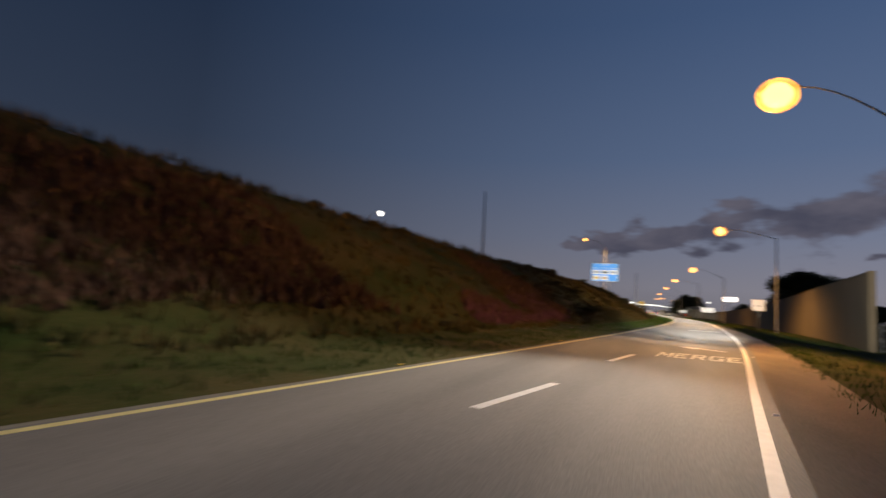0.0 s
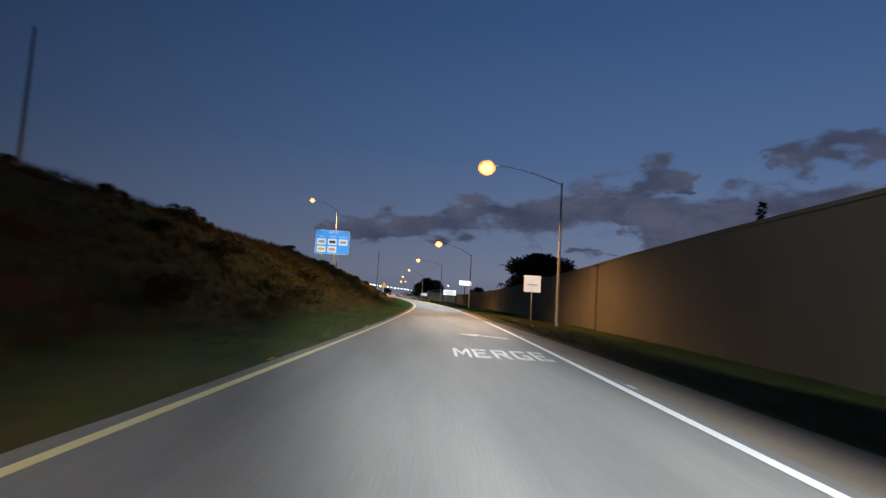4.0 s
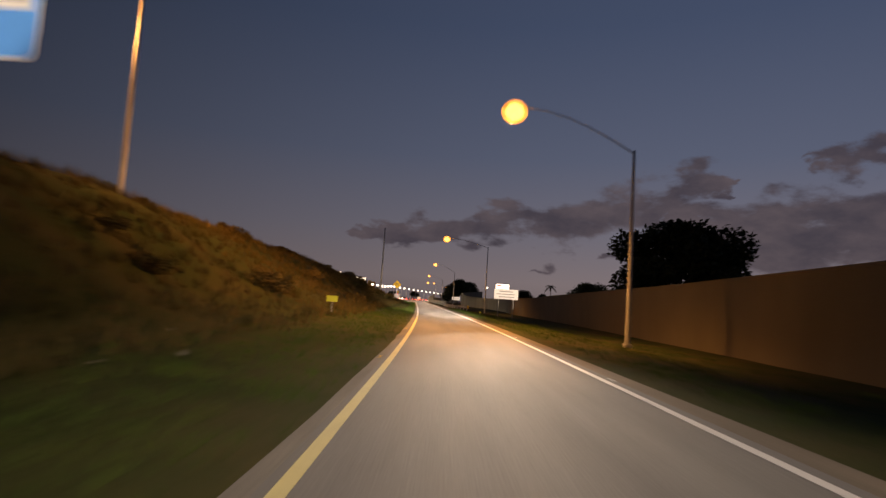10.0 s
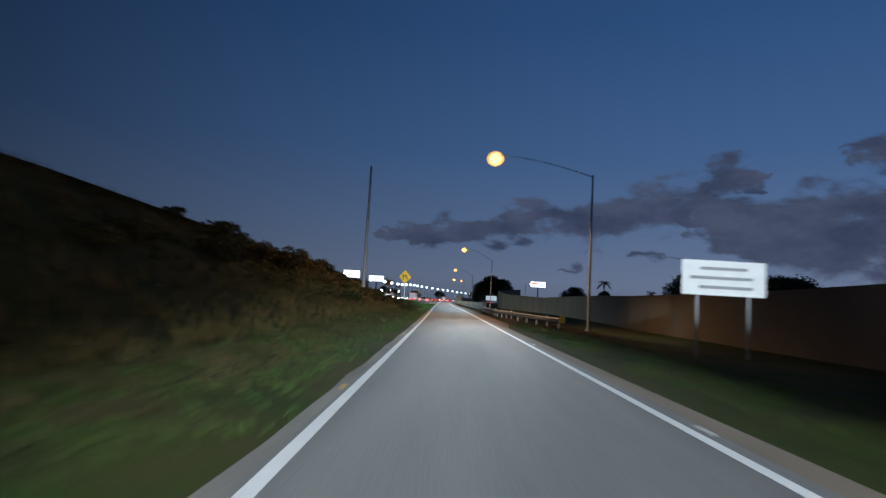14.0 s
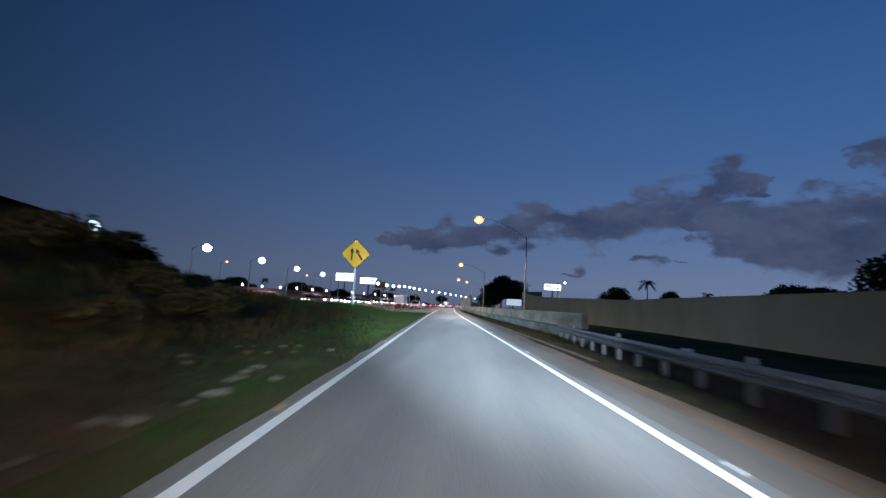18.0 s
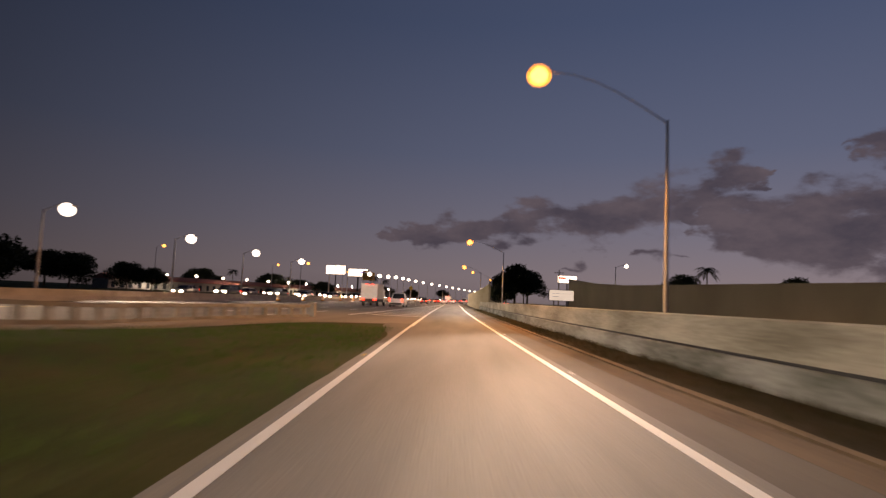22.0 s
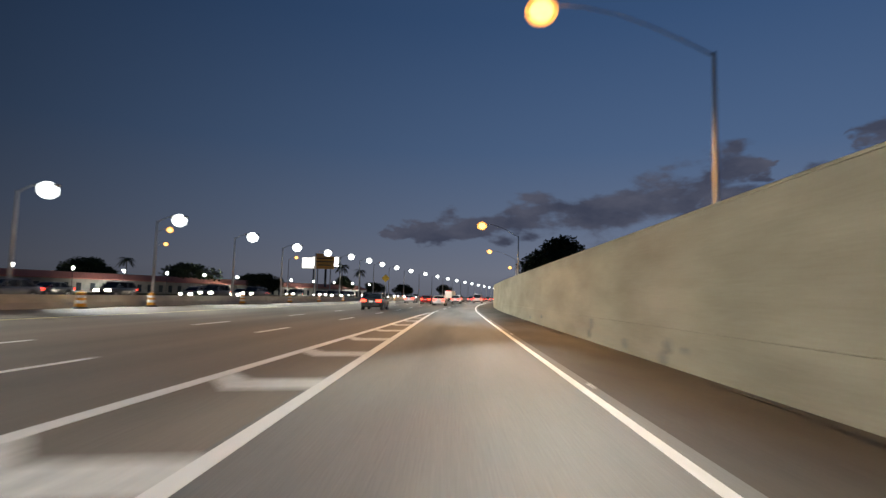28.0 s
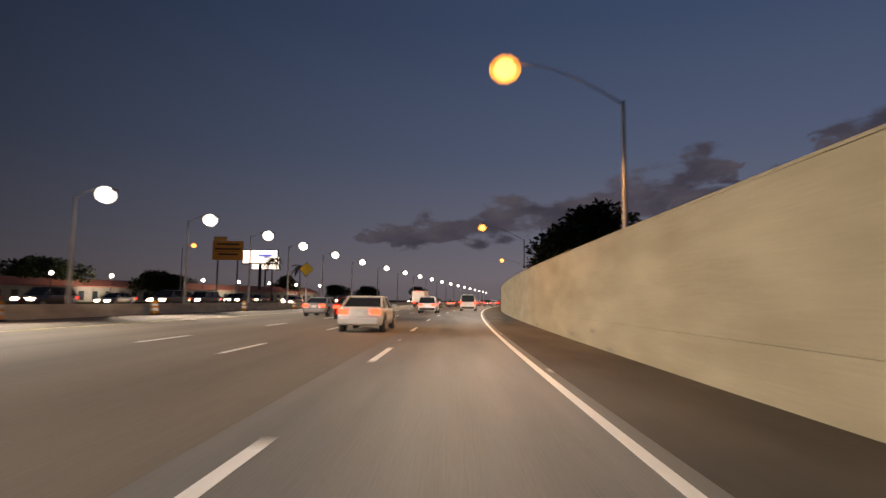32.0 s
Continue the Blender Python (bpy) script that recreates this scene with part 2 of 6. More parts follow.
M_DRYWEED = mat("dry_weed", (0.026, 0.026, 0.011), (0.080, 0.055, 0.027), scale=0.5, fine=5, rough=0.85, bump=0, spec=0.15)
M_LEAF = mat("tree_leaf", (0.018, 0.030, 0.012), (0.042, 0.048, 0.020), scale=0.8, fine=5, rough=0.7, bump=0, spec=0.2)
M_BARK = mat("bark", (0.10, 0.075, 0.05), (0.18, 0.14, 0.10), scale=3, fine=25, rough=0.9, bump=0.5)
M_WALL = mat("noise_wall_concrete", (0.148, 0.118, 0.078), (0.195, 0.160, 0.110), scale=0.25, fine=18, rough=0.85, bump=0.2, stretch=(1, 1, 0.6))
M_CONC = mat("barrier_concrete", (0.36, 0.35, 0.32), (0.54, 0.53, 0.49), scale=0.7, fine=14, rough=0.85, bump=0.25, stretch=(1, 1, 2.0))
M_TALL = mat("tall_wall_concrete", (0.305, 0.252, 0.170), (0.45, 0.38, 0.268), scale=0.5, fine=12, rough=0.85, bump=0.06, stretch=(0.6, 0.6, 2.2))
M_LOWB = mat("low_barrier_concrete", (0.22, 0.20, 0.155), (0.60, 0.56, 0.46), scale=0.55, fine=7, rough=0.9, bump=0.25, stretch=(1, 0.5, 2.4))
# railing concrete, darkened in colour for the shade on its unlit face
M_RAIL = mat("shaded_railing", (0.12, 0.11, 0.095), (0.25, 0.235, 0.21), scale=0.9, fine=9, rough=0.9, bump=0.25)
M_MOSS = mat("mossy_concrete", (0.11, 0.12, 0.10), (0.44, 0.45, 0.42), scale=0.6, fine=6, rough=0.9, bump=0.3, stretch=(1, 0.5, 2.0))
M_STONE = mat("stone", (0.11, 0.10, 0.085), (0.22, 0.20, 0.17), scale=3, fine=20, rough=0.9, bump=0.3)
M_STAIN = mat("concrete_stain", (0.17, 0.16, 0.13), (0.33, 0.31, 0.25), scale=2.0, fine=11, rough=0.9, bump=0.2)
M_RUSTDIRT = mat("rusty_dirt", (0.088, 0.058, 0.038), (0.170, 0.114, 0.074), scale=0.9, fine=14, rough=0.95, bump=0.4, stretch=(1.0, 0.35, 1.0))
M_RIDGE = mat("sandy_ridge", (0.115, 0.078, 0.048), (0.215, 0.15, 0.095), scale=1.3, fine=16, rough=0.95, bump=0.4)
M_SOIL = mat("dark_soil", (0.020, 0.018, 0.009), (0.052, 0.037, 0.023), scale=0.6, fine=8, rough=0.95, bump=0.6, bumpdist=0.06, spec=0.08)
M_PATCH = mat("trampled_soil", (0.026, 0.040, 0.012), (0.125, 0.082, 0.055), scale=0.7, fine=7, rough=0.95, bump=0.6, bumpdist=0.05, spec=0.08)
M_SLAB = mat("pale_stone", (0.15, 0.132, 0.10), (0.27, 0.245, 0.195), scale=3, fine=20, rough=0.9, bump=0.3)
M_GALV = mat("galvanised_steel", (0.40, 0.41, 0.42), (0.27, 0.28, 0.29), scale=4, fine=30, rough=0.72, metal=0.35, bump=0.08)
M_POLE = mat("pole_aluminium", (0.52, 0.515, 0.50), (0.42, 0.415, 0.405), scale=2, fine=30, rough=0.5, metal=0.25, bump=0.05)
M_SIGNW = mat("sign_white", (0.86, 0.86, 0.86), (0.78, 0.78, 0.78), scale=2, fine=20, rough=0.45, bump=0)
M_SIGNB = mat("sign_blue", (0.04, 0.36, 0.92), (0.04, 0.33, 0.86), scale=2, fine=20, rough=0.45, bump=0)
# sign yellow pushed to amber: the sodium lamps' tint is in the colour
M_SIGNY = mat("sign_yellow_sodium_tint", (0.80, 0.48, 0.02), (0.70, 0.41, 0.02), scale=2, fine=20, rough=0.45, bump=0)
M_LIME = mat("sign_lime", (0.60, 0.62, 0.02), (0.52, 0.54, 0.02), scale=2, fine=20, rough=0.45, bump=0)
M_SIGNO = mat("sign_orange", (0.80, 0.36, 0.04), (0.70, 0.30, 0.03), scale=2, fine=20, rough=0.45, bump=0)
M_SIGNBACK = mat("sign_back", (0.28, 0.28, 0.28), (0.22, 0.22, 0.22), rough=0.5, metal=0.6, bump=0)
M_BLACK = mat("black_legend", (0.015, 0.015, 0.015), (0.025, 0.025, 0.025), rough=0.5, bump=0)
M_RUBBER = mat("rubber", (0.02, 0.02, 0.02), (0.035, 0.035, 0.035), rough=0.85, bump=0.1)
M_DARK = mat("dark_plastic", (0.03, 0.03, 0.032), (0.045, 0.045, 0.045), rough=0.6, bump=0)
M_SODIUM = mat("sodium_bulb", (0.9, 0.8, 0.6), emit=(1.0, 0.58, 0.22), strength=3.8)
# amber halo round a sodium lamp, drawn as a half clear glowing shell
M_HALO = mat("sodium_halo", (0.9, 0.7, 0.4), emit=(1.0, 0.38, 0.08), strength=1.1)
M_HALO.node_tree.nodes["Principled BSDF"].inputs["Alpha"].default_value = 0.5
M_LEDLENS = mat("led_lens", (0.9, 0.9, 0.9), emit=(0.80, 0.92, 1.0), strength=4)
M_OFF = mat("lens_unlit", (0.55, 0.55, 0.52), (0.5, 0.5, 0.48), rough=0.3, bump=0)
M_TAIL = mat("tail_lamp_lit", (0.5, 0.02, 0.02), emit=(1.0, 0.05, 0.03), strength=7)
M_HEAD = mat("head_lamp_lit", (0.9, 0.9, 0.9), emit=(1.0, 0.96, 0.88), strength=45)
M_LITWHITE = mat("lit_sign_face", (0.9, 0.9, 0.9), emit=(0.80, 0.92, 1.0), strength=0.6)
M_GLASS = glass("car_glass")
M_ROOF = mat("roof_tile", (0.30, 0.085, 0.06), (0.38, 0.13, 0.09), scale=2, fine=12, rough=0.8, bump=0.3)
M_STUCCO = mat("stucco", (0.20, 0.18, 0.16), (0.28, 0.25, 0.22), scale=1, fine=20, rough=0.9, bump=0.2)


def paint(name, c, rough=0.28, metal=0.0):
    m = mat(name, c, tuple(v * 0.9 for v in c), scale=1.2, fine=20, rough=rough, metal=metal, bump=0)
    m.node_tree.nodes["Principled BSDF"].inputs["Coat Weight"].default_value = 0.5
    return m


P_WHITE, P_RED, P_SILVER = paint("paint_white", (0.74, 0.74, 0.74)), paint("paint_red", (0.30, 0.02, 0.02)), paint("paint_silver", (0.42, 0.43, 0.45), metal=0.5)
P_BLACK, P_GREY = paint("paint_black", (0.02, 0.02, 0.022)), paint("paint_grey", (0.16, 0.165, 0.17), metal=0.3)


# ------------------------------------------------------------------ mesh helpers
def mesh_ob(name, bm, material, smooth=False):
    me = bpy.data.meshes.new(name)
    bm.normal_update()
    bm.to_mesh(me)
    bm.free()
    for mm in material if isinstance(material, (list, tuple)) else (material,):
        me.materials.append(mm)
    if smooth:
        me.polygons.foreach_set("use_smooth", [True] * len(me.polygons))
    return new(name, me)


def part(name, bm, material, parent, label="", smooth=False):
    ob = mesh_ob(name, bm, material, smooth)
    ob.parent = parent
    return tagged(ob, label)


def share(name, me, parent, loc=(0, 0, 0), rz=0.0, scale=(1, 1, 1)):
    ob = new(name, me)
    ob.parent, ob.location, ob.rotation_euler, ob.scale = parent, loc, (0, 0, rz), scale
    return ob


def root(name, loc, label, category, group="", rz=0.0):
    ob = new(name)
    ob.location, ob.rotation_euler = loc, (0, 0, rz)
    ob.empty_display_size = 0.3
    return tagged(ob, label, category, group)


def box(bm, x0, x1, y0, y1, z0, z1, bevel=0.0):
    vs = [bm.verts.new((x, y, z)) for z in (z0, z1) for y in (y0, y1) for x in (x0, x1)]
    fs = [bm.faces.new([vs[i] for i in f]) for f in ((0, 2, 3, 1), (4, 5, 7, 6), (0, 1, 5, 4), (2, 6, 7, 3), (0, 4, 6, 2), (1, 3, 7, 5))]
    if bevel:
        es = {e for f in fs for e in f.edges}
        bmesh.ops.bevel(bm, geom=list(es), offset=bevel, segments=2, affect="EDGES", profile=0.6)
    return bm


def tube(bm, pts, radii, n=10, cap=True):
    """A round bar through pts with a radius at each."""
    rings, pts = [], [Vector(p) for p in pts]
    for i, p in enumerate(pts):
        d = (pts[min(i + 1, len(pts) - 1)] - pts[max(i - 1, 0)]).normalized()
        a = d.cross(Vector((0, 0, 1)) if abs(d.z) < 0.9 else Vector((1, 0, 0))).normalized()
        b = d.cross(a)
        rings.append([bm.verts.new(p + radii[i] * (math.cos(2 * math.pi * k / n) * a + math.sin(2 * math.pi * k / n) * b)) for k in range(n)])
    for r0, r1 in zip(rings, rings[1:]):
        for k in range(n):
            bm.faces.new((r0[k], r0[(k + 1) % n], r1[(k + 1) % n], r1[k]))
    if cap:
        bm.faces.new(rings[0][::-1])
        bm.faces.new(rings[-1])
    return bm


def loft(bm, rings, cap=True):
    vs = [[bm.verts.new(p) for p in r] for r in rings]
    n = len(vs[0])
    for a, b in zip(vs, vs[1:]):
        for k in range(n):
            bm.faces.new((a[k], a[(k + 1) % n], b[(k + 1) % n], b[k]))
    if cap:
        bm.faces.new(vs[0][::-1])
        bm.faces.new(vs[-1])
    return bm


def plate(bm, pts, y0, y1):
    """A flat shape in x and z with thickness along y."""
    a, b = [bm.verts.new((x, y0, z)) for x, z in pts], [bm.verts.new((x, y1, z)) for x, z in pts]
    bm.faces.new(a)
    bm.faces.new(b[::-1])
    for k in range(len(pts)):
        j = (k + 1) % len(pts)
        bm.faces.new((a[k], b[k], b[j], a[j]))
    return bm


def rounded(w, h, r, x=0.0, z=0.0, n=4):
    out = []
    for cx, cz, a0 in ((w / 2 - r, h / 2 - r, 0), (-w / 2 + r, h / 2 - r, 90), (-w / 2 + r, -h / 2 + r, 180), (w / 2 - r, -h / 2 + r, 270)):
        for k in range(n + 1):
            a = radians(a0 + 90 * k / n)
            out.append((x + cx + r * math.cos(a), z + cz + r * math.sin(a)))
    return out[::-1]


def words(name, body, size, material, parent, loc, rot, stretch=1.0, thick=0.002, wide=1.0, bold=0.0):
    cu = bpy.data.curves.new(name, "FONT")
    cu.body, cu.size, cu.align_x, cu.align_y, cu.extrude = body, size, "CENTER", "CENTER", thick
    cu.offset = bold
    tmp = bpy.data.objects.new(name, cu)
    me = bpy.data.meshes.new_from_object(tmp)
    bpy.data.objects.remove(tmp)
    me.materials.append(material)
    me.name = name
    ob = new(name, me)
    ob.parent, ob.location, ob.rotation_euler, ob.scale = parent, loc, rot, (wide, stretch, 1)
    return ob


GLYPHS = {
    "M": ["0 0 0 1 .2 1 .5 .5 .8 1 1 1 1 0 .82 0 .82 .68 .5 .2 .18 .68 .18 0"],
    "E": ["0 0 0 1 .9 1 .9 .83 .2 .83 .2 .59 .75 .59 .75 .42 .2 .42 .2 .17 .9 .17 .9 0"],
    "R": ["0 0 0 1 .2 1 .2 0", ".2 .83 .2 1 .9 1 .9 .83", ".7 .58 .7 .83 .9 .83 .9 .58", ".2 .42 .2 .58 .9 .58 .9 .42", ".7 0 .45 .42 .68 .42 .95 0"],
    "G": [".95 .8 .95 1 .15 1 0 .85 0 .15 .15 0 .95 0 .95 .52 .55 .52 .55 .37 .76 .37 .76 .17 .25 .17 .2 .22 .2 .78 .25 .83 .76 .83 .76 .8"]}


def stencil(word, width, gap, height):
    """Block letters as painted with a stencil, one mesh a letter, centred on the origin."""
    x0 = -(len(word) * width + (len(word) - 1) * gap) / 2
    for k, ch in enumerate(word):
        bm = bmesh.new()
        for outline in GLYPHS[ch]:
            n = [float(v) for v in outline.split()]
            bm.faces.new([bm.verts.new((x0 + k * (width + gap) + a * width, (b - 0.5) * height, 0.0)) for a, b in zip(n[::2], n[1::2])])
        bmesh.ops.recalc_face_normals(bm, faces=bm.faces)
        for f in bm.faces:
            if f.normal.z < 0:
                f.normal_flip()
        yield bm


def sm(a, b, t):
    t = min(max((t - a) / (b - a), 0.0), 1.0)
    return t * t * (3 - 2 * t)


# ------------------------------------------------------------------ the plan
PLAN_Y = [-60, 0, 15, 30, 45, 60, 90, 120, 150, 180, 210, 240, 270, 300, 330, 360, 390, 420, 450, 470]
PLAN_L = [-14.07, -7.35, -5.67, -4.00, -2.43, -0.98, 1.39, 3.03, 3.70, 3.47, 2.73, 1.86, 0.85, -0.17, -1.17, -2.05, -2.72, -3.31, -3.94, -4.25]
PLAN_R = [-8.43, -1.64, 0.05, 1.75, 3.46, 4.79, 6.60, 7.60, 7.78, 7.46, 6.62, 5.77, 4.86, 3.77, 2.62, 1.64, 0.87, 0.40, -0.24, -0.56]


def hermite(ys, xs, y):
    if y >= ys[-1]:
        return xs[-1]
    i = max(k for k in range(len(ys) - 1) if ys[k] <= max(y, ys[0]))
    m = [(xs[min(k + 1, len(xs) - 1)] - xs[max(k - 1, 0)]) / (ys[min(k + 1, len(ys) - 1)] - ys[max(k - 1, 0)]) for k in (i, i + 1)]
    h = ys[i + 1] - ys[i]
    t = (y - ys[i]) / h
    return (2 * t**3 - 3 * t**2 + 1) * xs[i] + (t**3 - 2 * t**2 + t) * h * m[0] + (-2 * t**3 + 3 * t**2) * xs[i + 1] + (t**3 - t**2) * h * m[1]


def bend(y):
    """How far the highway has swung to the right."""
    return 0 if y < 468 else 0.5 * 0.00105 * (y - 468) ** 2 if y < 600 else 9.15 + 0.1386 * (y - 600)


def ramp_left(y):
    return hermite(PLAN_Y, PLAN_L, y) + bend(y)


def ramp_right(y):
    return hermite(PLAN_Y, PLAN_R, y) + bend(y)


def gore(y):
    """The right edge of the highway's own lanes, up to the tip of the gore."""
    return np.interp(y, [250, 345, 374, 420, 440, 455, 464], [-10.4, -7.3, -6.4, -5.3, -4.85, -4.6, -4.32]) + bend(y)


def lane_line(k, y):
    return np.interp(y, [250, 345, 374, 425, 447, 480], [-13.4, -10.4, -9.6, -8.3, -7.8, -7.6]) - 3.6 * k + bend(y)


def median_x(y):
    return np.interp(y, [250, 380, 470], [-31.5, -27.5, -25.8]) + bend(y)


def barrier_x(y):
    return ramp_right(y) + np.interp(y, [285, 314, 323, 373, 408], [3.75, 3.55, 3.4, 2.95, 2.75])


WALL_LINE = [(14.3, 68.6, 4.9), (16.0, 82, 5.05), (17.2, 95, 5.0), (18.1, 106, 4.8), (19.0, 130, 4.2), (19.6, 150, 3.75), (20.8, 176, 3.4), (22.0, 205, 3.25), (22.1, 222, 3.1), (21.8, 238, 2.75),
             (21.5, 262, 2.7), (23.2, 282, 3.0), (24.3, 312, 3.1), (24.0, 340, 3.05), (22.0, 364, 3.5), (20.2, 388, 3.95), (19.1, 400, 4.5), (18.0, 413.5, 5.6), (36.0, 508, 8.8)]


def railing_x(y):
    return float(np.interp(y, [297, 318, 330, 340, 346, 351], [-14.2, -12.8, -12.0, -10.9, -9.6, -7.8]))


def verge_x(y):
    """The far edge of the grass between ramp and highway."""
    return float(np.interp(y, [297, 318, 326, 336, 343, 345, 346.5], [-12.4, -10.3, -9.5, -8.6, -7.1, -6.0, -4.6]))


def verge_z(y):
    return float(np.interp(y, [288, 300, 318, 330, 337], [0, 0.9, 0.8, 0.25, 0]))


def plateau(y):
    """Height of the highway's bank above the ramp."""
    return float(np.interp(y, [-60, 30, 65, 225, 262, 284], [7.2, 6.8, 5.9, 5.55, 4.6, 4.1])) * (1 - sm(282, 306, y))


def ground_z(x, y):
    l, r = ramp_left(y), ramp_right(y)
    if x < l:
        d = l - x
        h = plateau(y)
        z = h * sm(3.2, 17.0, d) + 0.10 * sm(1.0, 3.0, d) * (1 - sm(300, 342, y))
        if 288 < y < 344:
            rail = l - railing_x(y)
            z += verge_z(y) * sm(1.2, 6.5, d) * (1 - sm(rail + 0.3, rail + 1.6, d))
        return z - 0.03
    if x > r:
        d = x - r
        return -0.03 - 0.65 * sm(2.0, 9.0, d)
    return -0.12


def along(y0, y1, step):
    n = max(1, round((y1 - y0) / step))
    return [y0 + (y1 - y0) * k / n for k in range(n + 1)]


def strip(bm, ys, xa, xb, za, zb=None, thick=0.0):
    """A ribbon along the road between two lines; z may be a number or a function of x and y."""
    f = lambda z, x, y: z(x, y) if callable(z) else z
    zb = za if zb is None else zb
    a = [bm.verts.new((xa(y), y, f(za, xa(y), y))) for y in ys]
    b = [bm.verts.new((xb(y), y, f(zb, xb(y), y))) for y in ys]
    for k in range(len(ys) - 1):
        bm.faces.new((a[k], b[k], b[k + 1], a[k + 1]))
    if thick:
        for row in (a, b):
            low = [bm.verts.new((v.co.x, v.co.y, v.co.z - thick)) for v in row]
            for k in range(len(row) - 1):
                bm.faces.new((row[k], row[k + 1], low[k + 1], low[k]) if row is a else (row[k + 1], row[k], low[k], low[k + 1]))
    return bm


# ------------------------------------------------------------------ ground
def rough_z(x, y):
    z, d = ground_z(x, y), ramp_left(y) - x
    if d > 3.5 and y < 300:
        k = sm(3.5, 8, d) * (1 - sm(280, 300, y))
        z += k * (0.45 * noise.noise((x * 0.22, y * 0.13, 1.0)) + 0.22 * noise.noise((x * 0.6, y * 0.5, 4.0)))
    elif x - ramp_right(y) > 2.5:
        z += 0.05 * noise.noise((x * 0.7, y * 0.5, 2.0))
    return z


LEFT_COLS = [0, 0.6, 1.2, 2, 3.2, 4.5, 6, 7.5, 9, 10.5, 12, 13.5, 15, 17, 20, 24, 30, 45, 80, 200, 700, 2600]
RIGHT_COLS = [0, 0.8, 1.4, 2, 3, 4.5, 6.5, 9, 13, 20, 40, 110, 400, 2600]
g_rows = [-900, -300, -120] + along(-60, 560, 3.0) + [580, 600, 640, 700, 800, 1000, 1500, 3200]
verts, faces = [], []
for y in g_rows:
    l, r = ramp_left(max(y, -60)), ramp_right(max(y, -60))
    for x in [l - c for c in LEFT_COLS[::-1]] + [r + c for c in RIGHT_COLS]:
        verts.append((x, y, rough_z(x, max(y, -60)) if abs(x) < 150 else ground_z(x, max(y, -60))))
n = len(LEFT_COLS) + len(RIGHT_COLS)
for i in range(len(g_rows) - 1):
    for k in range(n - 1):
        faces.append((i * n + k, i * n + k + 1, (i + 1) * n + k + 1, (i + 1) * n + k))
me = bpy.data.meshes.new("ground")
me.from_pydata(verts, [], faces)
me.polygons.foreach_set("use_smooth", [True] * len(faces))
me.materials.append(M_GRASS)
tagged(new("ground", me), "rough mown grass ground and weedy roadside bank", "ground", kind="structure")


def soil(name, rows, cols, side, material, label):
    vs, fs = [], []
    for i, y in enumerate(rows):
        for k, c in enumerate(cols):
            if k < 2:
                c += (0.55 if side < 0 else 0.3) * abs(noise.noise((y * 0.33, side, 7.0))) * 2
            x = ramp_right(y) + c if side > 0 else ramp_left(y) - c
            vs.append((x, y, rough_z(x, y) + (0.014 if 0 < i < len(rows) - 1 and 0 < k < len(cols) - 1 else -0.02)))
    m = len(cols)
    for i in range(len(rows) - 1):
        for k in range(m - 1):
            q = (i * m + k, i * m + k + 1, (i + 1) * m + k + 1, (i + 1) * m + k)
            fs.append(q if side > 0 else q[::-1])
    d = bpy.data.meshes.new(name)
    d.from_pydata(vs, [], fs)
    d.polygons.foreach_set("use_smooth", [True] * len(fs))
    d.materials.append(material)
    tagged(new(name, d), label, "ground", kind="structure")


soil("bare_ground", [y for y in g_rows if 234 < y < 294], [1.2, 1.4, 2, 3, 4.5, 6.5, 9, 11], 1, M_SOIL, "dark bare soil and dead grass round the guardrail")
soil("bare_ground", [y for y in g_rows if 257 < y < 280], [0.8, 1.2, 2, 3.2, 4.5, 5.6], -1, M_PATCH, "trampled brown soil among the verge's grass")

# ------------------------------------------------------------------ road surfaces
ys = along(-60, 720, 3.0)
bm = bmesh.new()
strip(bm, ys, lambda y: ramp_left(y) - 0.15, lambda y: ramp_right(y) + 0.25, 0.0, thick=0.15)
ramp = tagged(mesh_ob("road", bm, M_ASPH), "worn grey asphalt ramp lane that runs on beside the highway", "road", kind="structure")
bm = bmesh.new()
shoulder_edge = lambda y: ramp_right(y) + np.interp(y, [-60, 40, 72, 90, 240, 262, 290, 300, 400, 412, 420], [1.7, 1.7, 1.3, 0.8, 0.7, 0.85, 1.0, 1.05, 1.1, 1.6, 2.36])
strip(bm, along(-60, 240, 3.0), lambda y: ramp_right(y) + 0.25, shoulder_edge, -0.004, -0.03)
tagged(mesh_ob("shoulder", bm, M_SAND), "pale sandy shoulder beside the ramp", "road shoulder", kind="structure")
bm = bmesh.new()
strip(bm, along(240, 409, 3.0), lambda y: ramp_right(y) + 0.25, shoulder_edge, -0.004, -0.03)
tagged(mesh_ob("shoulder", bm, M_SHOULDER), "narrow dirty paved shoulder beside the ramp", "road shoulder", kind="structure")
bm = bmesh.new()
strip(bm, along(409, 470, 3.0), lambda y: ramp_right(y) + 0.25, lambda y: ramp_right(y) + np.interp(y, [409, 412, 420], [1.4, 1.6, 2.36]), -0.004, -0.03)
tagged(mesh_ob("shoulder", bm, M_GRIME), "dark grimy shoulder below the tall wall", "road shoulder", kind="structure")
bm = bmesh.new()
strip(bm, along(-60, 345, 1.5), lambda y: ramp_left(y) - 0.34 - 0.09 * noise.noise((y * 0.5, 3.0, 0.0)), lambda y: ramp_left(y) - 0.15, -0.02, -0.004)
tagged(mesh_ob("shoulder", bm, M_EDGE), "crumbling sandy strip along the ramp's inner edge", "road shoulder", kind="structure")


def main_left(y):
    return median_x(y) + 0.9


def main_right(y):
    if y < 348:
        return verge_x(y) + (ramp_left(y) - 0.15 - verge_x(y)) * sm(345.5, 347.8, y)
    return ramp_left(y) - 0.15 if y <= 470 else ramp_right(y) + 2.4


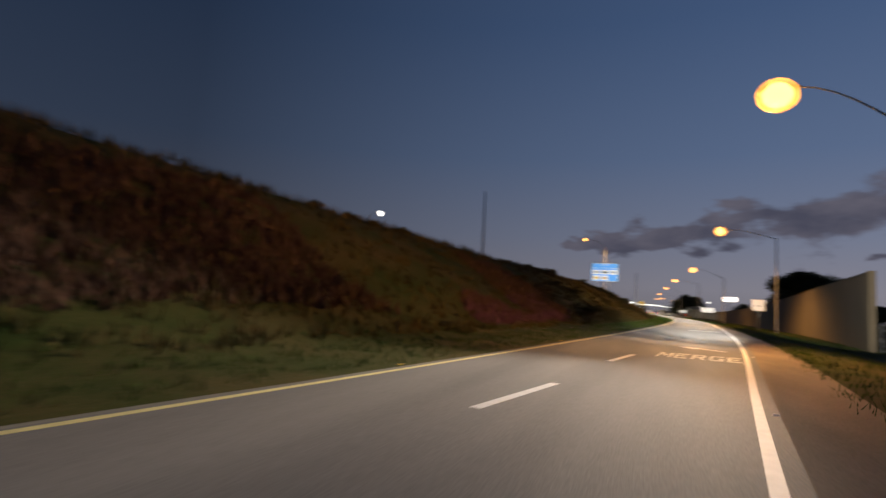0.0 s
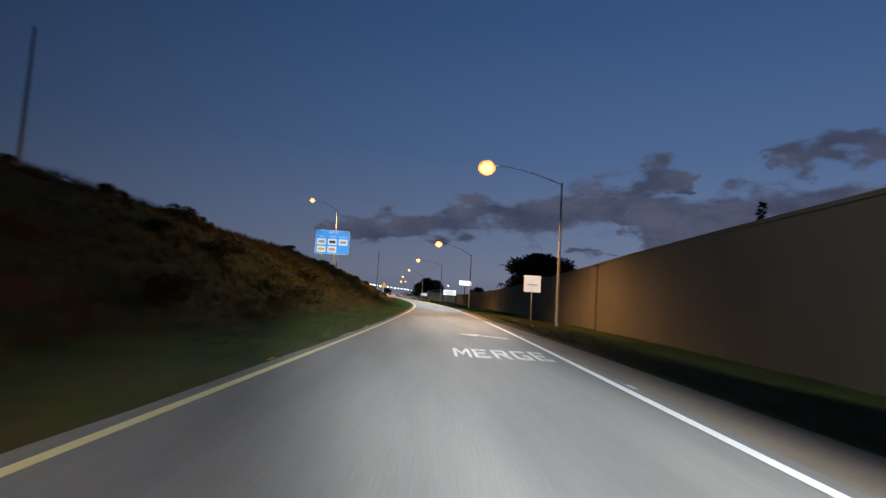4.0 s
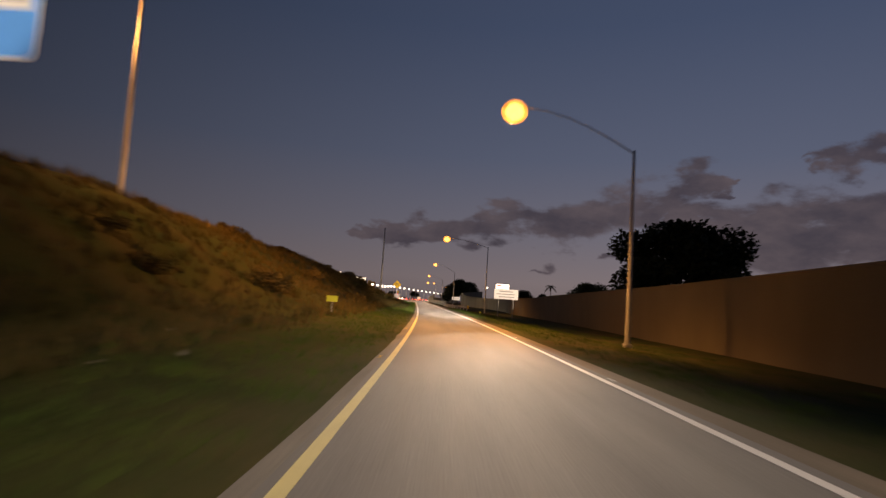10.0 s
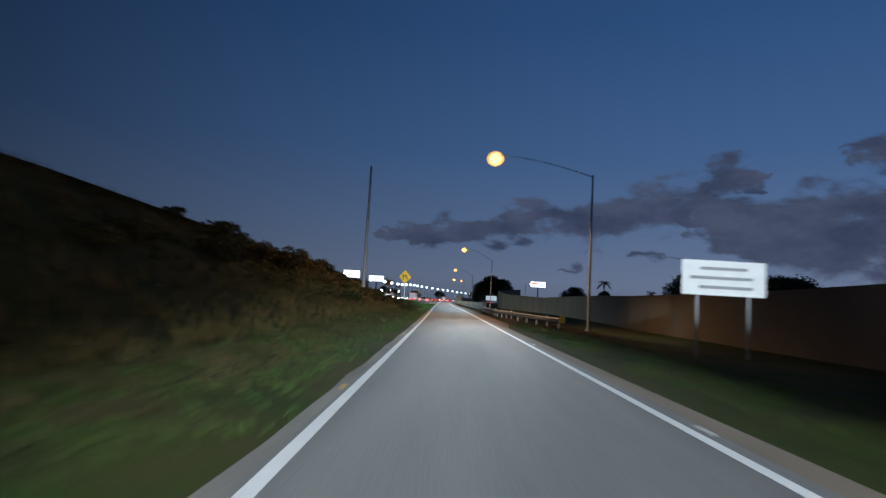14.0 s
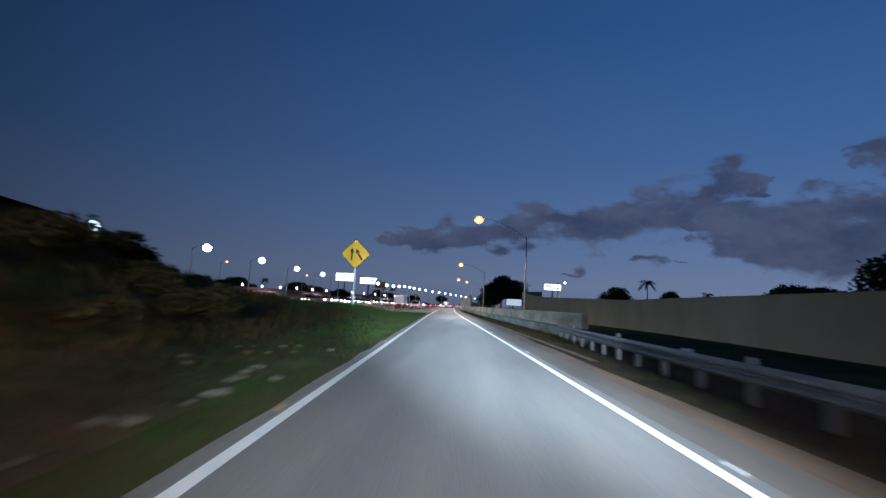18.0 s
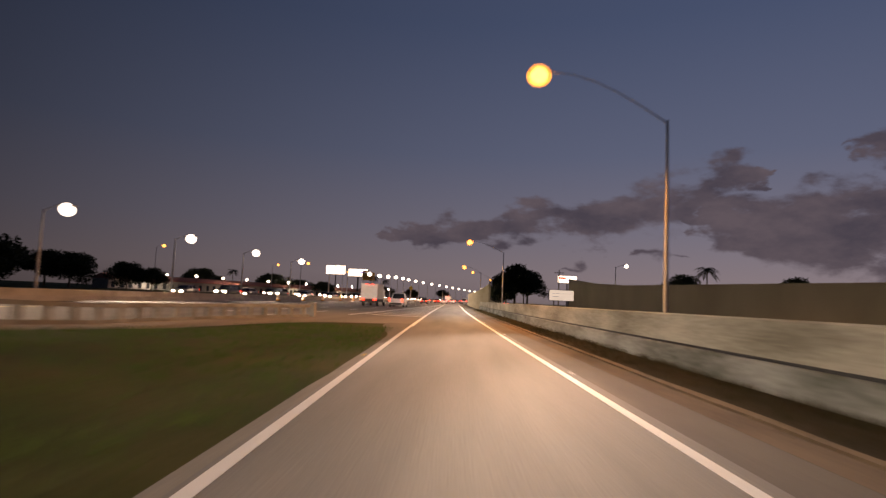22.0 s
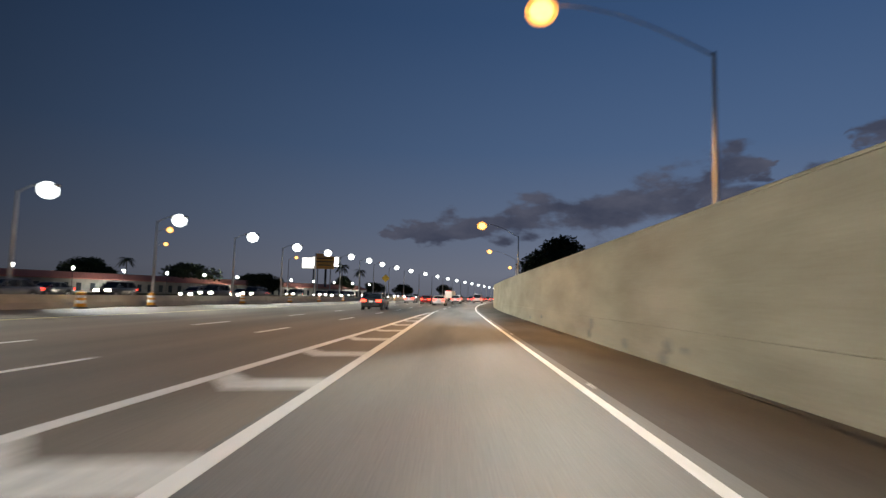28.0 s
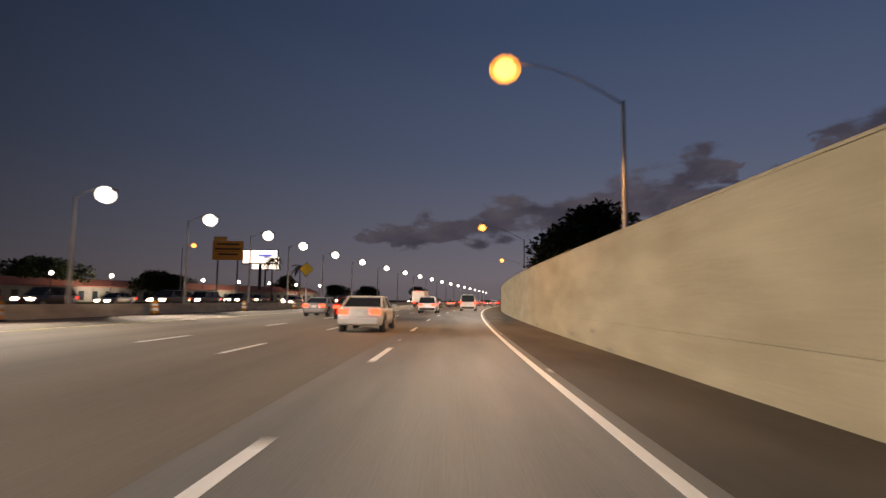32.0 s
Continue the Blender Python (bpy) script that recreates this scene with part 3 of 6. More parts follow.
bm = bmesh.new()
strip(bm, along(150, 310, 5.0), main_left, main_right, lambda x, y: plateau(y) + 0.02)
strip(bm, along(310, 348, 1.0), main_left, main_right, lambda x, y: plateau(y) + 0.02 - 0.023 * sm(325, 345, y))
strip(bm, along(348, 470, 4.0), main_left, main_right, -0.003)
strip(bm, along(470.01, 720, 5.0) + [760, 820, 900, 1100, 1400], main_left, main_right, -0.006)
apron = bmesh.new()
strip(apron, along(300, 346.4, 1.2), railing_x, lambda y: verge_x(y) - 0.12 * noise.noise((y * 0.8, 5.0, 0.0)), lambda x, y: max(rough_z(x, y), plateau(y) + 0.02 - 0.023 * sm(325, 345, y)) + 0.006)
tagged(mesh_ob("shoulder", apron, M_SAND), "dusty reddish apron between the railing and the grass", "road shoulder", kind="structure")
apron = bmesh.new()
strip(apron, along(335, 347.6, 0.7), lambda y: ramp_left(y) - 0.34 - 1.0 * sm(337, 346.5, y) - 0.06 * noise.noise((y * 1.1, 8.0, 0.0)), lambda y: ramp_left(y) - 0.15, lambda x, y: 0.002)
tagged(mesh_ob("shoulder", apron, M_SHOULDER), "paved apron round the grass island's tip", "road shoulder", kind="structure")
shoulder_bm = bmesh.new()
strip(shoulder_bm, along(470.01, 720, 5.0), lambda y: ramp_right(y) + 0.25, lambda y: ramp_right(y) + 2.4, 0.002)
tagged(mesh_ob("shoulder", shoulder_bm, M_GRIME), "dirty brown paved shoulder below the tall wall", "road shoulder", kind="structure")
road = tagged(mesh_ob("highway", bm, M_HWY), "wide worn asphalt highway with dark wheel tracks", "road", kind="structure")
bm = bmesh.new()
strip(bm, along(320, 720, 5.0) + [760, 820, 900, 1100, 1400], lambda y: median_x(y) - 22, lambda y: median_x(y) - 0.5, 0.3)
tagged(mesh_ob("highway", bm, M_HWY), "opposite carriageway of the asphalt highway", "road", kind="structure")

# drain slot along the inner shoulder
bm = bmesh.new()
strip(bm, along(350, 720, 5.0), lambda y: median_x(y) + 7.0, lambda y: median_x(y) + 7.25, 0.001)
tagged(mesh_ob("drain_slot", bm, M_DARK), "dark drain slot along the highway's inner shoulder", "drain", kind="structure")


# ------------------------------------------------------------------ road markings
def line(name, y0, y1, xc, width, material, label, z=0.004, step=3.0, parent=None):
    bm = bmesh.new()
    strip(bm, along(y0, y1, step), lambda y: xc(y) - width / 2, lambda y: xc(y) + width / 2, z, thick=0.006)
    ob = mesh_ob(name, bm, material)
    if parent:
        ob.parent = parent
        return ob
    return tagged(ob, label, "road marking", kind="structure")


line("edge_line", -60, 18, ramp_left, 0.12, M_YELLOW, "faded yellow edge line on the ramp")
line("edge_line", 18, 182, ramp_left, 0.125, M_YELLOW, "pale yellow edge line on the ramp")
line("edge_line", 182, 345, lambda y: ramp_left(y) - 0.03, 0.13, M_WHITE, "white edge line on the ramp beside the grass")
line("edge_line", 345, 465.4, ramp_left, 0.19, M_WHITE, "white edge line between ramp and gore")
line("edge_line", -60, 720, ramp_right, 0.135, M_WHITE, "bright white edge line along the right side")
line("edge_line", 357, 462, gore, 0.22, M_WHITE, "white edge line of the highway along the gore")
line("edge_line", 260, 720, lambda y: lane_line(2, y) - 3.5, 0.15, M_YELLOW, "yellow edge line of the highway", z=lambda x, y: plateau(y) + 0.026 if y < 348 else 0.004)

bm = bmesh.new()
strip(bm, [0, 1.55, 3.05], lambda y: -0.075, lambda y: 0.075, 0.004, thick=0.006)
dash_me = mesh_ob("lane_dash", bm, M_WHITE)
dash_mesh = dash_me.data
bpy.data.objects.remove(dash_me)


def heading(fx, y):
    return -math.atan2(fx(y + 1) - fx(y - 1), 2.0)


def merge_line(y):
    return ramp_left(y) + np.interp(y, [466, 478, 489, 501, 515], [0.08, 0.34, 0.38, 0.2, 0.0])


for k in range(22):
    y = (466.3, 477.0)[k] if k < 2 else 463.6 + 11.8 * k
    share("lane_dash", dash_mesh, road, (merge_line(y), y, 0), heading(merge_line, y), (1, 1.12, 1))
for lane in (0, 1):
    for k in range(30):
        y = 349.5 + 10.7 * k + 3.0 * lane
        fx = lambda v, q=lane: lane_line(q, v)
        share("lane_dash", dash_mesh, road, (fx(y), y, 0.0), heading(fx, y))
for y, x in ((16.3, -3.2), (28.0, -1.62), (36.2, -0.66)):
    share("lane_dash", dash_mesh, ramp, (x, y, 0), radians(-9))

# chevrons of the gore
y_chevron = 359.8
while y_chevron < 452:
    y = y_chevron - 0.5
    y_chevron += 3.65 + 0.6 * sm(378, 420, y_chevron)
    xr, xl = ramp_left(y), gore(y + 1.6)
    w = xr - xl
    bm = bmesh.new()
    mid = xl + 0.33 * w
    ww = 0.95
    run = 1.5 * (mid - xl)
    p = [(xr - 0.08, y), (mid, y - 0.3), (xl + 0.05, y - 0.3 + run), (xl + 0.05, y - 0.3 + 0.8 * ww + run), (mid, y - 0.3 + ww), (xr - 0.08, y + ww)]
    v = [bm.verts.new((a, b, 0.003)) for a, b in p]
    bm.faces.new((v[0], v[5], v[4], v[1]))
    bm.faces.new((v[1], v[4], v[3], v[2]))
    part("chevron", bm, M_WORN, road)

# pavement words and merge arrows
for wx, wy, turn in ((1.66, 40.15, -6.0), (4.05, 70.5, -3.5)):
    for bm in stencil("MERGE", 0.40, 0.075, 2.0):
        ob = part("painted_letter", bm, M_WORN, ramp)
        ob.location, ob.rotation_euler = (wx, wy, 0.005), (0, 0, radians(turn))
for ax, ay, turn in ((2.0, 44.7, -6.0), (4.48, 77.0, -3.5)):
    bm = bmesh.new()
    t = lambda x, y: bm.verts.new((x, y, 0.004))
    a, b = t(-0.13, 0.06), t(-0.06, 0.32)
    bm.faces.new([t(0.86, -0.85), t(0.86, -0.55), b, a])
    bm.faces.new([t(-0.2, -0.28), a, b, t(-0.02, 0.75), t(-0.85, 0.62)])
    ob = part("merge_arrow", bm, M_WORN, ramp)
    ob.location, ob.rotation_euler = (ax, ay, 0), (0, 0, radians(turn))

# raised reflectors
bm = bmesh.new()
loft(bm, [[(-0.05, -0.05, 0), (0.05, -0.05, 0), (0.05, 0.05, 0), (-0.05, 0.05, 0)], [(-0.04, -0.025, 0.018), (0.04, -0.025, 0.018), (0.04, 0.025, 0.018), (-0.04, 0.025, 0.018)]])
ob = mesh_ob("raised_reflector", bm, M_SIGNW)
reflector_w = ob.data
bpy.data.objects.remove(ob)
reflector_y = reflector_w.copy()
reflector_y.materials.clear()
reflector_y.materials.append(M_SIGNY)
for k in range(44):
    y = 6 + 12.0 * k
    if y < 345:
        share("raised_reflector", reflector_y, ramp, (ramp_left(y) - 0.24, y + 1.5, 0.0), 0, (0.8, 0.8, 0.8))
    share("raised_reflector", reflector_w, ramp, (ramp_right(y) + 0.2, y, 0.0), 0, (0.8, 0.8, 0.8))
for k in range(7):
    y = 472.4 + 21.2 * k
    share("raised_reflector", reflector_w, road, (merge_line(y), y, 0.0), 0, (1.0, 0.8, 0.8))

# bare soil before the low barrier
bm = bmesh.new()
strip(bm, along(293, 408, 3.0), lambda y: ramp_right(y) + 1.73, lambda y: ramp_right(y) + 2.5, lambda x, y: ground_z(x, y) + 0.026)
strip(bm, along(293, 408, 3.0), lambda y: ramp_right(y) + 2.5, lambda y: barrier_x(y) - 0.01, lambda x, y: ground_z(x, y) + 0.026)
tagged(mesh_ob("bare_ground", bm, M_SOIL), "dark bare soil along the low barrier's foot", "ground", kind="structure")

# dirt gutter before the low barrier
bm = bmesh.new()
strip(bm, along(233, 410, 3.0), lambda y: ramp_right(y) + np.interp(y, [233, 240, 262, 290, 300, 400, 410], [0.64, 0.66, 0.84, 1.0, 1.05, 1.1, 1.45]), lambda y: ramp_right(y) + np.interp(y, [233, 246, 280, 292], [0.66, 2.1, 2.1, 1.62]), -0.028, -0.024)
tagged(mesh_ob("gutter", bm, M_RUSTDIRT), "rust brown dirt in the gutter beside the shoulder", "gutter", kind="structure")
bm = bmesh.new()
strip(bm, along(280, 410, 1.5), lambda y: ramp_right(y) + 1.58 + 0.07 * noise.noise((y * 0.4, 1.0, 0.0)), lambda y: ramp_right(y) + 1.76 + 0.08 * noise.noise((y * 0.5, 2.0, 0.0)), 0.012, thick=0.08)
tagged(mesh_ob("kerb", bm, M_RIDGE), "crumbling sandy ridge between gutter and grass", "kerb", kind="structure")

# ------------------------------------------------------------------ noise wall of beige panels
noise_wall = tagged(new("wall_noise"), "long plain beige concrete noise wall with a thin coping", "wall", kind="structure")
pts = []
for (xa, ya, ta), (xb, yb, tb) in zip(WALL_LINE, WALL_LINE[1:]):
    n = max(1, round(math.hypot(xb - xa, yb - ya) / 6.1))
    pts += [(xa + (xb - xa) * k / n, ya + (yb - ya) * k / n, ta + (tb - ta) * k / n) for k in range(n)]
pts.append(WALL_LINE[-1])
for (xa, ya, ta), (xb, yb, tb) in zip(pts, pts[1:]):
    d = Vector((xb - xa, yb - ya)).normalized()
    nx, ny = d.y * 0.1, -d.x * 0.1
    e = 0.006
    bm = bmesh.new()
    loft(bm, [[(px + s * nx, py + s * ny, z) for s, z in ((-1, -0.95), (1, -0.95), (1, pt - 0.16), (-1, pt - 0.16))]
              for px, py, pt in ((xa + d.x * e, ya + d.y * e, ta), (xb - d.x * e, yb - d.y * e, tb))])
    part("wall_panel", bm, M_WALL, noise_wall)
    bm = bmesh.new()
    loft(bm, [[(px + s * nx * 1.35, py + s * ny * 1.35, z) for s, z in ((-1, pt - 0.16), (1, pt - 0.16), (1, pt), (-1, pt))]
              for px, py, pt in ((xa, ya, ta), (xb, yb, tb))])
    part("coping", bm, M_WALL, noise_wall)
bm = bmesh.new()
box(bm, -0.22, 0.22, -0.22, 0.22, -0.95, 6.42, 0.03)
ob = part("end_post", bm, M_WALL, noise_wall)
ob.location = (14.25, 68.4, -1.5)

# ------------------------------------------------------------------ low concrete barrier
low_barrier = tagged(new("barrier_wall"), "low stained concrete barrier wall with a ledge line", "wall", kind="structure")
b_ys = along(290.0, 411, 6.0)
for ya, yb in zip(b_ys, b_ys[1:]):
    sec = lambda y: [(barrier_x(y) + dx, y, z) for dx, z in ((0.0, 0.52), (0.0, 1.17), (0.03, 1.20), (0.27, 1.20), (0.30, 1.17), (0.30, 0.52))]
    low = lambda y: [(barrier_x(y) + dx, y, z) for dx, z in ((-0.06, -0.3), (-0.03, 0.42), (-0.01, 0.455), (0.30, 0.455), (0.30, -0.8))]
    for nm, s, m in (("barrier_segment", sec, M_LOWB), ("barrier_foot", low, M_MOSS)):
        bm = bmesh.new()
        loft(bm, [s(ya + 0.012), s((ya + yb) / 2), s(yb - 0.012)])
        part(nm, bm, m, low_barrier)
bm = bmesh.new()
strip(bm, along(290.1, 411, 4.0), lambda y: barrier_x(y) + 0.06, lambda y: barrier_x(y) + 0.061, 0.45, 0.53)
part("joint_strip", bm, M_DARK, low_barrier)

# ------------------------------------------------------------------ tall concrete wall along the highway
tall_wall = tagged(new("wall_tall"), "tall weathered beige concrete wall along the highway shoulder", "wall", kind="structure")


def tall_x(y):
    return ramp_right(y) + 2.42 + 1.6 * (1 - sm(408, 420, y))


def tall_top(y):
    return 2.9 + 1.1 * (1 - sm(408, 421, y)) ** 1.5 + 0.3 * sm(470, 520, y)


t_ys = [408.5 + 5.4 * k for k in range(60)]
for ya, yb in zip(t_ys, t_ys[1:]):
    sec = lambda y: [(tall_x(y) + dx, y, z) for dx, z in ((-0.012, -0.1), (-0.012, 0.76), (0.02, 0.765), (0.02, 0.785), (0.0, 0.79), (0.0, tall_top(y)), (0.28, tall_top(y)), (0.28, -0.6))]
    bm = bmesh.new()
    n = 4 if ya < 424 else 1
    loft(bm, [sec(ya + 0.01 + (yb - ya - 0.02) * k / n) for k in range(n + 1)])
    part("wall_panel", bm, M_TALL, tall_wall)
    bm = bmesh.new()
    loft(bm, [[(tall_x(y) + dx, y, tall_top(y) + dz) for dx, dz in ((-0.012, 0.004), (0.29, 0.004), (0.29, 0.05), (-0.012, 0.05))] for y in [ya + (yb - ya) * k / n for k in range(n + 1)]])
    part("coping", bm, M_TALL, tall_wall)
bm = bmesh.new()
strip(bm, along(421, 700, 4.0), lambda y: tall_x(y) - 0.22 - 0.08 * math.sin(y * 0.9) - 0.05 * math.sin(y * 2.3), lambda y: tall_x(y) - 0.013, 0.006)
part("dirt_strip", bm, M_GRIME, tall_wall, "dark dirt along the wall's foot")
rnd = random.Random(5)
for k in range(16):
    y = (428.9, 429.2, 431.8, 435.3, 435.6)[k] if k < 5 else 428 + 80 * rnd.random()
    w, h = (0.22, 0.16) if k < 5 else (0.12 + 0.35 * rnd.random(), 0.03 + 0.07 * rnd.random())
    bm = bmesh.new()
    z0 = 0.05 + 0.55 * rnd.random()
    v = [bm.verts.new((tall_x(y + w * math.cos(a)) - 0.016, y + w * math.cos(a) * (0.8 + 0.4 * rnd.random()), min(0.77, max(0.01, z0 + h * math.sin(a) * (0.7 + 0.6 * rnd.random()))))) for a in [2 * math.pi * q / 11 for q in range(11)]]
    bm.faces.new(v[::-1])
    part("stain", bm, M_STAIN, tall_wall)

# ------------------------------------------------------------------ guardrail
def rail_x(y):
    return np.interp(y, [241, 250, 257, 268, 280, 293.5], [10.8, 8.5, 7.55, 7.2, 7.1, 7.45])


guardrail = root("guardrail", (0, 0, 0), "galvanised steel guardrail on short posts beside the ramp", "guardrail")
W_SEC = [(0.0, 0.31), (-0.02, 0.29), (-0.08, 0.25), (-0.08, 0.21), (-0.02, 0.165), (-0.02, 0.145), (-0.08, 0.10), (-0.08, 0.06), (-0.02, 0.02), (0.0, 0.0)]
r_ys = along(241.5, 293.5, 3.81)
for ya, yb in zip(r_ys, r_ys[1:]):
    bm = bmesh.new()
    rows = [[bm.verts.new((rail_x(y) + dx + o, y, 0.24 + dz + (rough_z(rail_x(y), y) + 0.12) * 0.6)) for dx, dz in W_SEC] for y, o in ((ya, 0.0), (yb + 0.05, 0.004))]
    rows2 = [[bm.verts.new((v.co.x + 0.006, v.co.y, v.co.z)) for v in r] for r in rows]
    for k in range(len(W_SEC) - 1):
        bm.faces.new((rows[0][k], rows[1][k], rows[1][k + 1], rows[0][k + 1]))
        bm.faces.new((rows2[0][k + 1], rows2[1][k + 1], rows2[1][k], rows2[0][k]))
    part("rail_beam", bm, M_GALV, guardrail)
bm = bmesh.new()
box(bm, 0.0, 0.12, -0.035, 0.035, -0.9, 0.34, 0.008)
post_ob = mesh_ob("post", bm, M_POLE)
post_me = post_ob.data
bpy.data.objects.remove(post_ob)
bm = bmesh.new()
box(bm, -0.04, 0.01, -0.04, 0.04, 0.42, 0.52, 0.006)
ref_ob = mesh_ob("reflector", bm, M_SIGNW)
ref_me = ref_ob.data
bpy.data.objects.remove(ref_ob)
for k, y in enumerate(along(241.7, 293, 1.905)):
    share("post", post_me, guardrail, (rail_x(y), y, rough_z(rail_x(y), y) * 0.6 + 0.16))
    if k % 4 == 1:
        share("reflector", ref_me, guardrail, (rail_x(y) + 0.06, y, rough_z(rail_x(y), y) * 0.6 + 0.2))
for k, (x, y) in enumerate(((10.72, 264.9), (9.98, 283.8))):
    m = root("delineator", (x, y, rough_z(x, y)), "short delineator post with a white reflector behind the guardrail", "delineator", "delineators behind the guardrail")
    z = 0.17 - rough_z(x, y)
    bm = bmesh.new()
    box(bm, -0.03, 0.03, -0.012, 0.012, -0.2, z, 0.004)
    part("post", bm, M_GALV, m)
    bm = bmesh.new()
    plate(bm, rounded(0.40, 0.17, 0.03, 0, z), -0.03, -0.014)
    part("reflector", bm, M_SIGNW, m, "white reflector plate")
bm = bmesh.new()
plate(bm, rounded(0.34, 0.5, 0.05), -0.02, 0.02)
ob = part("end_marker", bm, M_SIGNY, guardrail, "yellow end terminal marker")
ob.location = (rail_x(241), 241.1, 0.42)

# ------------------------------------------------------------------ open concrete railing of the highway
railing = root("concrete_railing", (0, 0, 0), "low concrete railing in a shade-darkened colour with close balusters and an end post", "railing")
y_r = along(297, 350.6, 1.0)
for ya, yb in zip(y_r, y_r[1:]):
    for z0, z1, nm in ((0.52, 0.66, "top_beam"), (-0.5, 0.12, "kerb")):
        bm = bmesh.new()
        loft(bm, [[(railing_x(y) + dx, y, verge_z(y) + z) for dx, z in ((-0.13, z0), (0.13, z0), (0.13, z1), (-0.13, z1))] for y in (ya + 0.004, yb - 0.004)])
        part(nm, bm, M_RAIL, railing)
    bm = bmesh.new()
    loft(bm, [[(railing_x(y) + dx, y, verge_z(y) + z) for dx, z in ((-0.08, 0.124), (0.08, 0.124), (0.08, 0.516), (-0.08, 0.516))] for y in (ya + 0.38, yb - 0.38)])
    part("baluster", bm, M_RAIL, railing)
bm = bmesh.new()
box(bm, -0.22, 0.22, -0.25, 0.25, -0.1, 0.78, 0.03)
part("end_post", bm, M_RAIL, railing).location = (railing_x(350.9), 350.9, 0)

# ------------------------------------------------------------------ median barrier
median = tagged(new("barrier_median"), "pale concrete median barrier along the highway", "barrier", kind="structure")
m_ys = along(330, 640, 9.0) + [680, 740, 820, 900]
for ya, yb in zip(m_ys, m_ys[1:]):
    sec = lambda y: [(median_x(y) + dx, y, z) for dx, z in ((-0.32, -0.02), (-0.30, 0.08), (-0.12, 0.34), (-0.09, 0.81), (0.09, 0.81), (0.12, 0.34), (0.30, 0.08), (0.32, -0.02))]
    bm = bmesh.new()
    loft(bm, [sec(ya + 0.012), sec(yb - 0.012)])
    part("barrier_segment", bm, M_CONC, median)


# ------------------------------------------------------------------ lamps
def street_lamp(x, y, z0, pole_top, reach, head_z, lens, label, group, size=1.0, across=0.0, girth=1.0):
    base = root("street_lamp", (x, y, z0), label, "street lamp", group)
    h = pole_top - z0
    bm = bmesh.new()
    tube(bm, [(0, 0, -0.3), (0, 0, 0.1), (0, 0, h * 0.5), (0, 0, h)], [0.135 * girth, 0.135 * girth, 0.11 * girth, 0.075 * girth], 12)
    part("pole", bm, M_POLE, base, smooth=True)
    bm = bmesh.new()
    box(bm, -0.2, 0.2, -0.2, 0.2, -0.15, 0.14, 0.02)
    part("base_plate", bm, M_POLE, base)
    dz = head_z - pole_top
    arm = [(reach * s, across * s, h - 0.15 + (dz + 0.15) * math.sin(s * math.pi / 2)) for s in (0, 0.2, 0.4, 0.6, 0.8, 1.0)]
    bm = bmesh.new()
    tube(bm, arm, [0.045, 0.04, 0.036, 0.032, 0.03, 0.028], 8)
    part("arm", bm, M_POLE, base, smooth=True)
    bm = bmesh.new()
    s = math.copysign(size, reach)
    thin = 0.7
    hx, hz = reach, h + dz
    loft(bm, [[(hx + dx * s, across + w * math.cos(a) * size * thin, hz + v * math.sin(a) * size * thin) for a in [2 * math.pi * k / 12 for k in range(12)]]
              for dx, w, v in ((-0.12, 0.05, 0.05), (0.0, 0.12, 0.09), (0.25, 0.19, 0.12), (0.55, 0.18, 0.10), (0.74, 0.08, 0.05))])
    part("head", bm, M_POLE, base, smooth=True)
    # lens oversized to take in the glare round the lamp
    bm = bmesh.new()
    bmesh.ops.create_uvsphere(bm, u_segments=16, v_segments=10, radius=1.0)
    bmesh.ops.transform(bm, matrix=Matrix.Translation((hx + 0.35 * s, across, hz - 0.17 * size)) @ Matrix.Diagonal((0.32 * size, 0.30 * size, 0.29 * size, 1)), verts=bm.verts)
    lens_ob = part("lens", bm, lens, base, "glowing lamp lens", smooth=True)
    if lens is M_SODIUM:
        # outer shell added for the lamp's orange halo
        bm = bmesh.new()
        bmesh.ops.create_uvsphere(bm, u_segments=16, v_segments=10, radius=1.0)
        bmesh.ops.transform(bm, matrix=Matrix.Translation((hx + 0.35 * s, across, hz - 0.17 * size)) @ Matrix.Diagonal((0.46 * size, 0.43 * size, 0.39 * size, 1)), verts=bm.verts)
        part("halo", bm, M_HALO, lens_ob, "amber halo shell round the lens", smooth=True)
    return x + hx + 0.35 * s, y + across, z0 + hz - 0.6 * size


LAMP_LEVEL = 0.8
# gain of each lamp's pool and added lane beams, set by road brightness
LAMP_GAIN = (1.2, 1.28, 1.45, 0.95, 1.05, 1.15, 0.85, 1.0, 1.0)
LAMP_POOL = (1.1, 1.1, 1.34, 1.0, 1.3, 0.85, 0.85, 0.95, 1.0)
LAMP_LEAN = (8.0, 3.0, 5.0, 3.0, 4.5, 3.0, 3.0, 3.0, 3.0)
RAMP_LAMPS = [(8.0, 44.3, -0.3, 8.4, -3.0, 9.7), (14.5, 103.4, -0.8, 11.5, -5.9, 12.6), (14.95, 169.4, -0.5, 10.1, -6.1, 12.1), (14.7, 251.0, -0.7, 12.4, -7.7, 13.7),
              (11.9, 351.0, -0.4, 12.0, -6.8, 14.7), (8.9, 441.2, -0.6, 12.0, -6.8, 14.1), (5.85, 500.3, -0.6, 10.4, -4.8, 12.1), (11.6, 572.9, -0.6, 12.0, -6.7, 14.2), (23.0, 650.0, -0.6, 12.0, -6.8, 14.1)]
